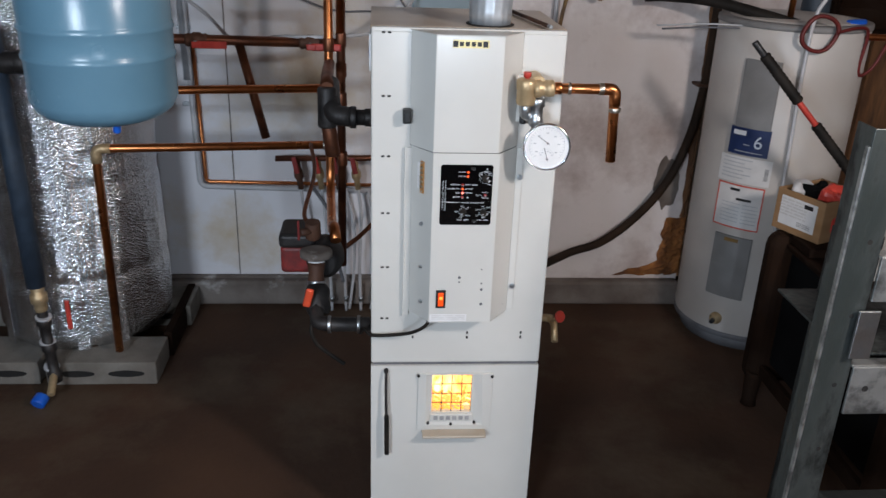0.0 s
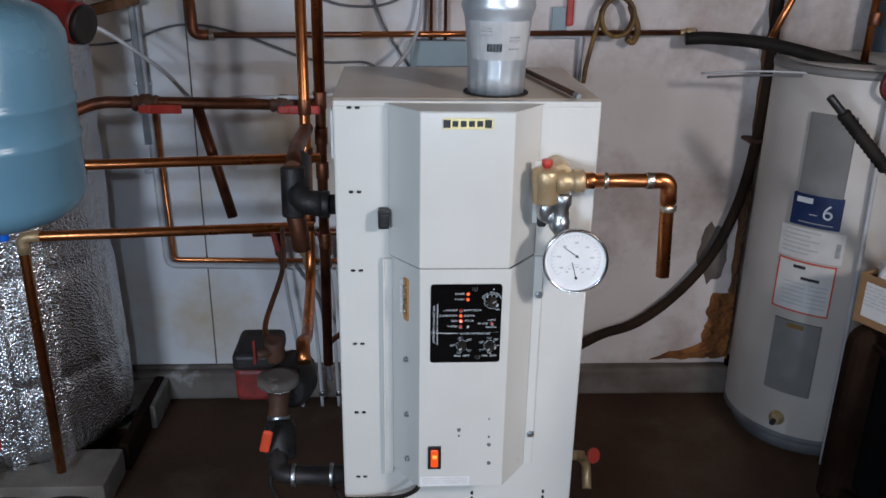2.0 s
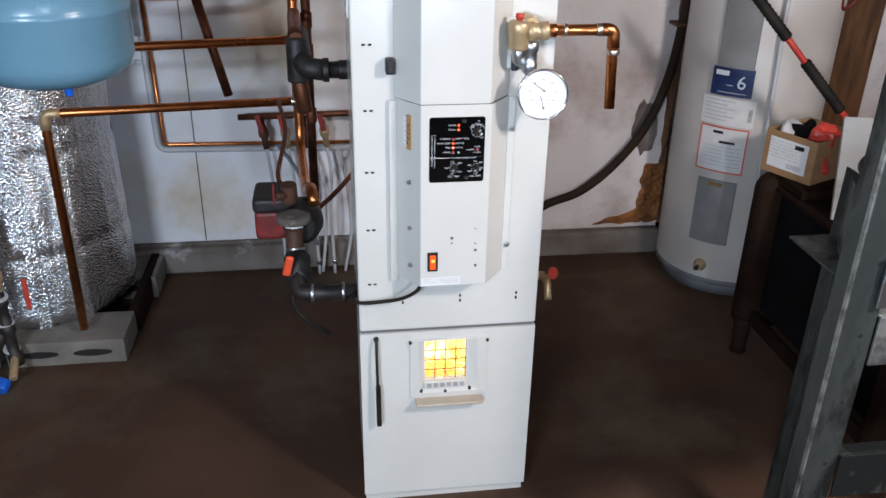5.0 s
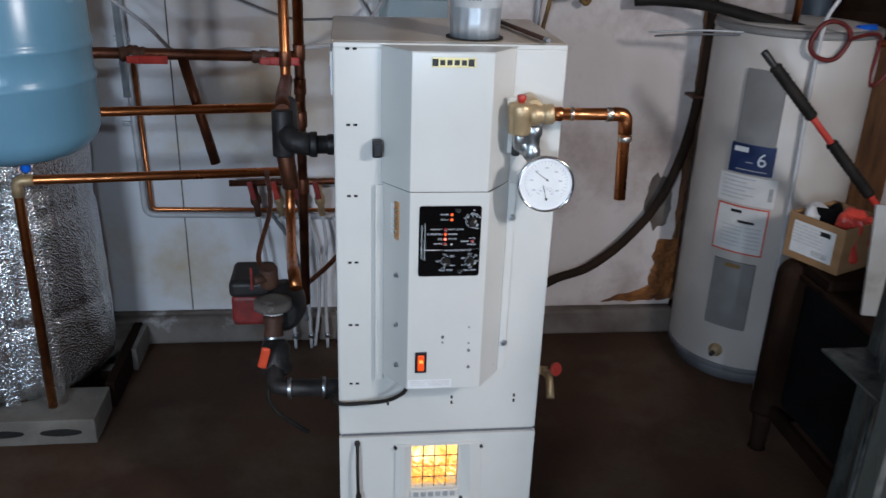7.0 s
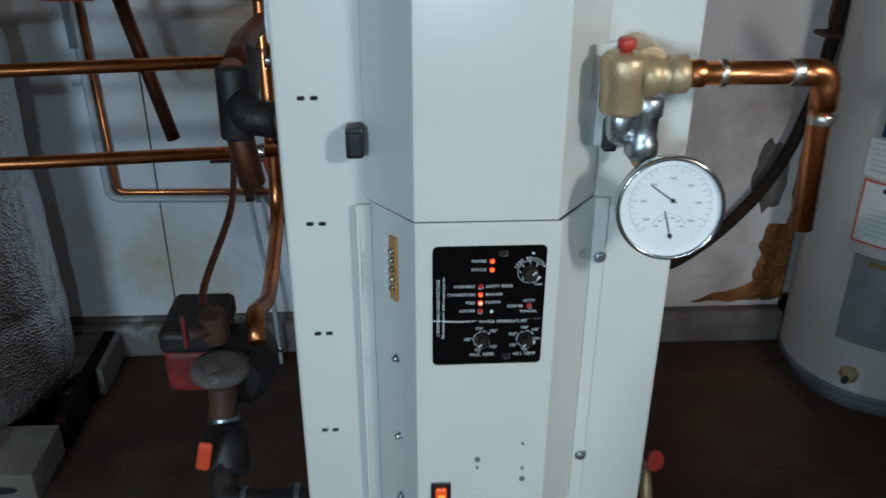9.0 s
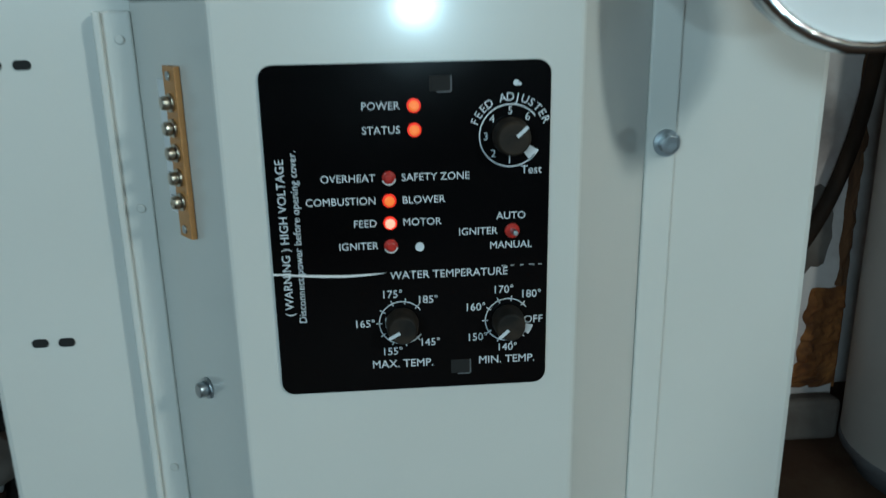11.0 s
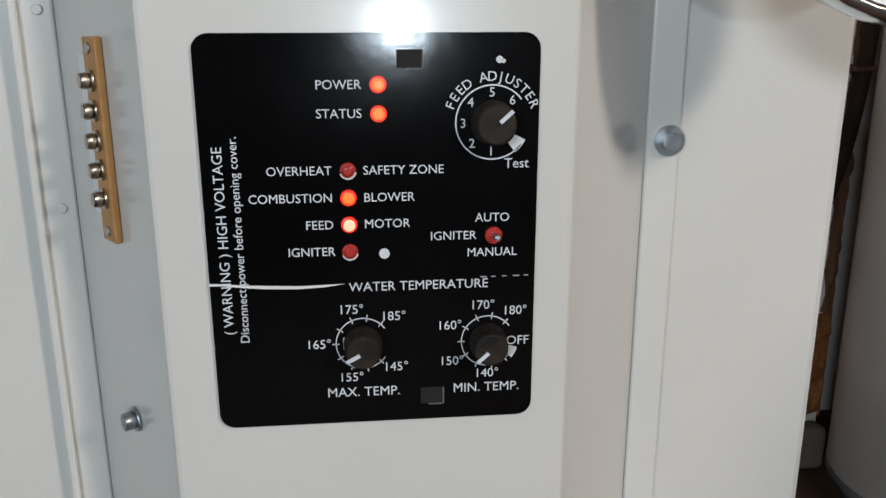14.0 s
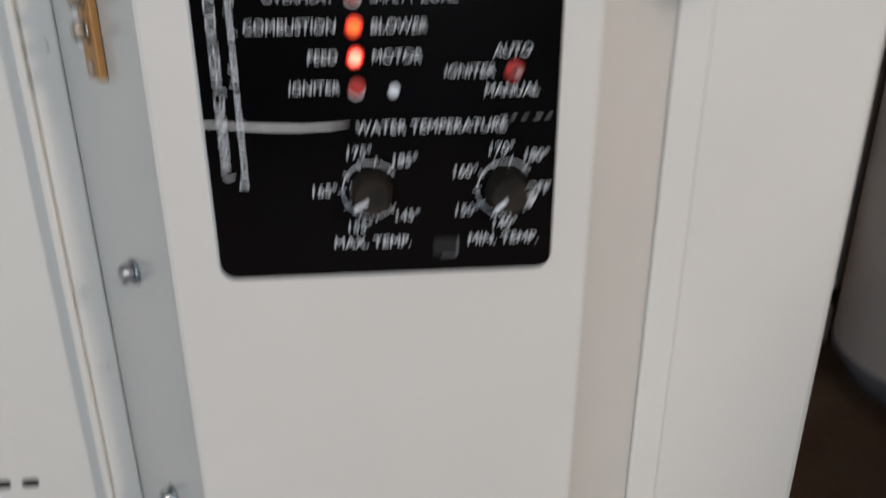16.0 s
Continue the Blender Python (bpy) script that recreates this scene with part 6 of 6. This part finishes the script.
def build_rack():
    """Upright steel frames with perforated rails, standing close to the walk."""
    r = thing("steel_rack", (1.1, 1.4, FLOOR), "worn grey galvanised steel rack of uprights and perforated rails", "rack")

    def angle_post(x, y, z1, w, name, mat=M_WORNGREY, lean=0.0):
        shape = joined(bx(x, x + w, y, y + 0.004, FLOOR, z1, 0.001), bx(x, x + 0.004, y + 0.0045, y + w * 0.9, FLOOR, z1, 0.001))
        edge = bx(x - 0.005, x - 0.0005, y, y + 0.010, FLOOR, z1 - 0.03, 0.001)
        for v in shape.verts[:] + edge.verts[:]:
            v.co.x += lean * (v.co.z - z1)
        p = part(name, shape, mat, r)
        # A lighter strip runs down the post's left edge.
        part("edge_strip", edge, M_WORNLT, p, "pale strip along the edge")
        k = 0
        z = 0.2
        while z < z1 - 0.05:
            hx = x + w * 0.62 + lean * (z - z1)
            part("bolt_hole", cyl((hx, y - 0.0006, z), (hx, y + 0.001, z), 0.0045, 10), M_HOLE, p)
            z += 0.14
    angle_post(0.872, 1.29, 1.235, 0.060, "upright")
    angle_post(1.020, 1.525, 0.955, 0.075, "upright", lean=0.012)
    angle_post(1.42, 1.29, 1.20, 0.060, "upright")
    angle_post(1.42, 1.545, 0.955, 0.055, "upright")
    for z, h, mat in ((1.10, 0.07, M_WORNGREY), (0.93, 0.085, M_WORNLT), (0.70, 0.10, M_WORNLT), (0.40, 0.10, M_WORNGREY)):
        rail = part("rail", joined(bx(0.934, 1.415, 1.284, 1.290, z, z + h, 0.002), bx(0.934, 1.415, 1.290, 1.318, z + h - 0.005, z + h, 0.002)), mat, r, "perforated galvanised rail")
        for i in range(5):
            part("hole", cyl((0.965 + i * 0.085, 1.2835, z + h * 0.55), (0.965 + i * 0.085, 1.2845, z + h * 0.55), 0.006, 12), M_HOLE, rail)
    part("bright_plate", bx(0.915, 0.955, 1.278, 1.2835, 0.82, 0.915, 0.002), M_STEEL, r, "bright zinc plate")
    part("shelf", bx(0.935, 1.415, 1.325, 1.60, 0.80, 0.806, 0.002), M_WORNGREY, r)
    part("side_brace", moved(bx(-0.02, 0.02, -0.002, 0.002, 0, 0.95, 0.001), pose(0.985, 1.50, 0.0, 0, 2, 62)), M_WORNGREY, r)
    kn = part("knob", turned((0.955, 1.44, 1.02), (1.005, 1.47, 0.985), [(0, 0.015), (0.2, 0.024), (0.5, 0.026), (0.55, 0.02), (1, 0.02)], 16), M_BLACK, r, "black knob with a brass ferrule")
    part("ferrule", turned((0.995, 1.466, 0.99), (1.02, 1.49, 0.958), [(0, 0.018), (1, 0.015)], 14), M_BRASS, kn)


zone(-0.008, -0.02)
build_rack()
zone()
lh = thing("ceiling_lampholder", (1.5, 0.3, CEIL), "white porcelain lampholder on the ceiling", "lampholder")
part("holder", turned((1.5, 0.3, CEIL), (1.5, 0.3, CEIL - 0.06), [(0, 0.06), (0.3, 0.058), (0.4, 0.03), (1, 0.026)], 24), M_WHITE_P, lh)
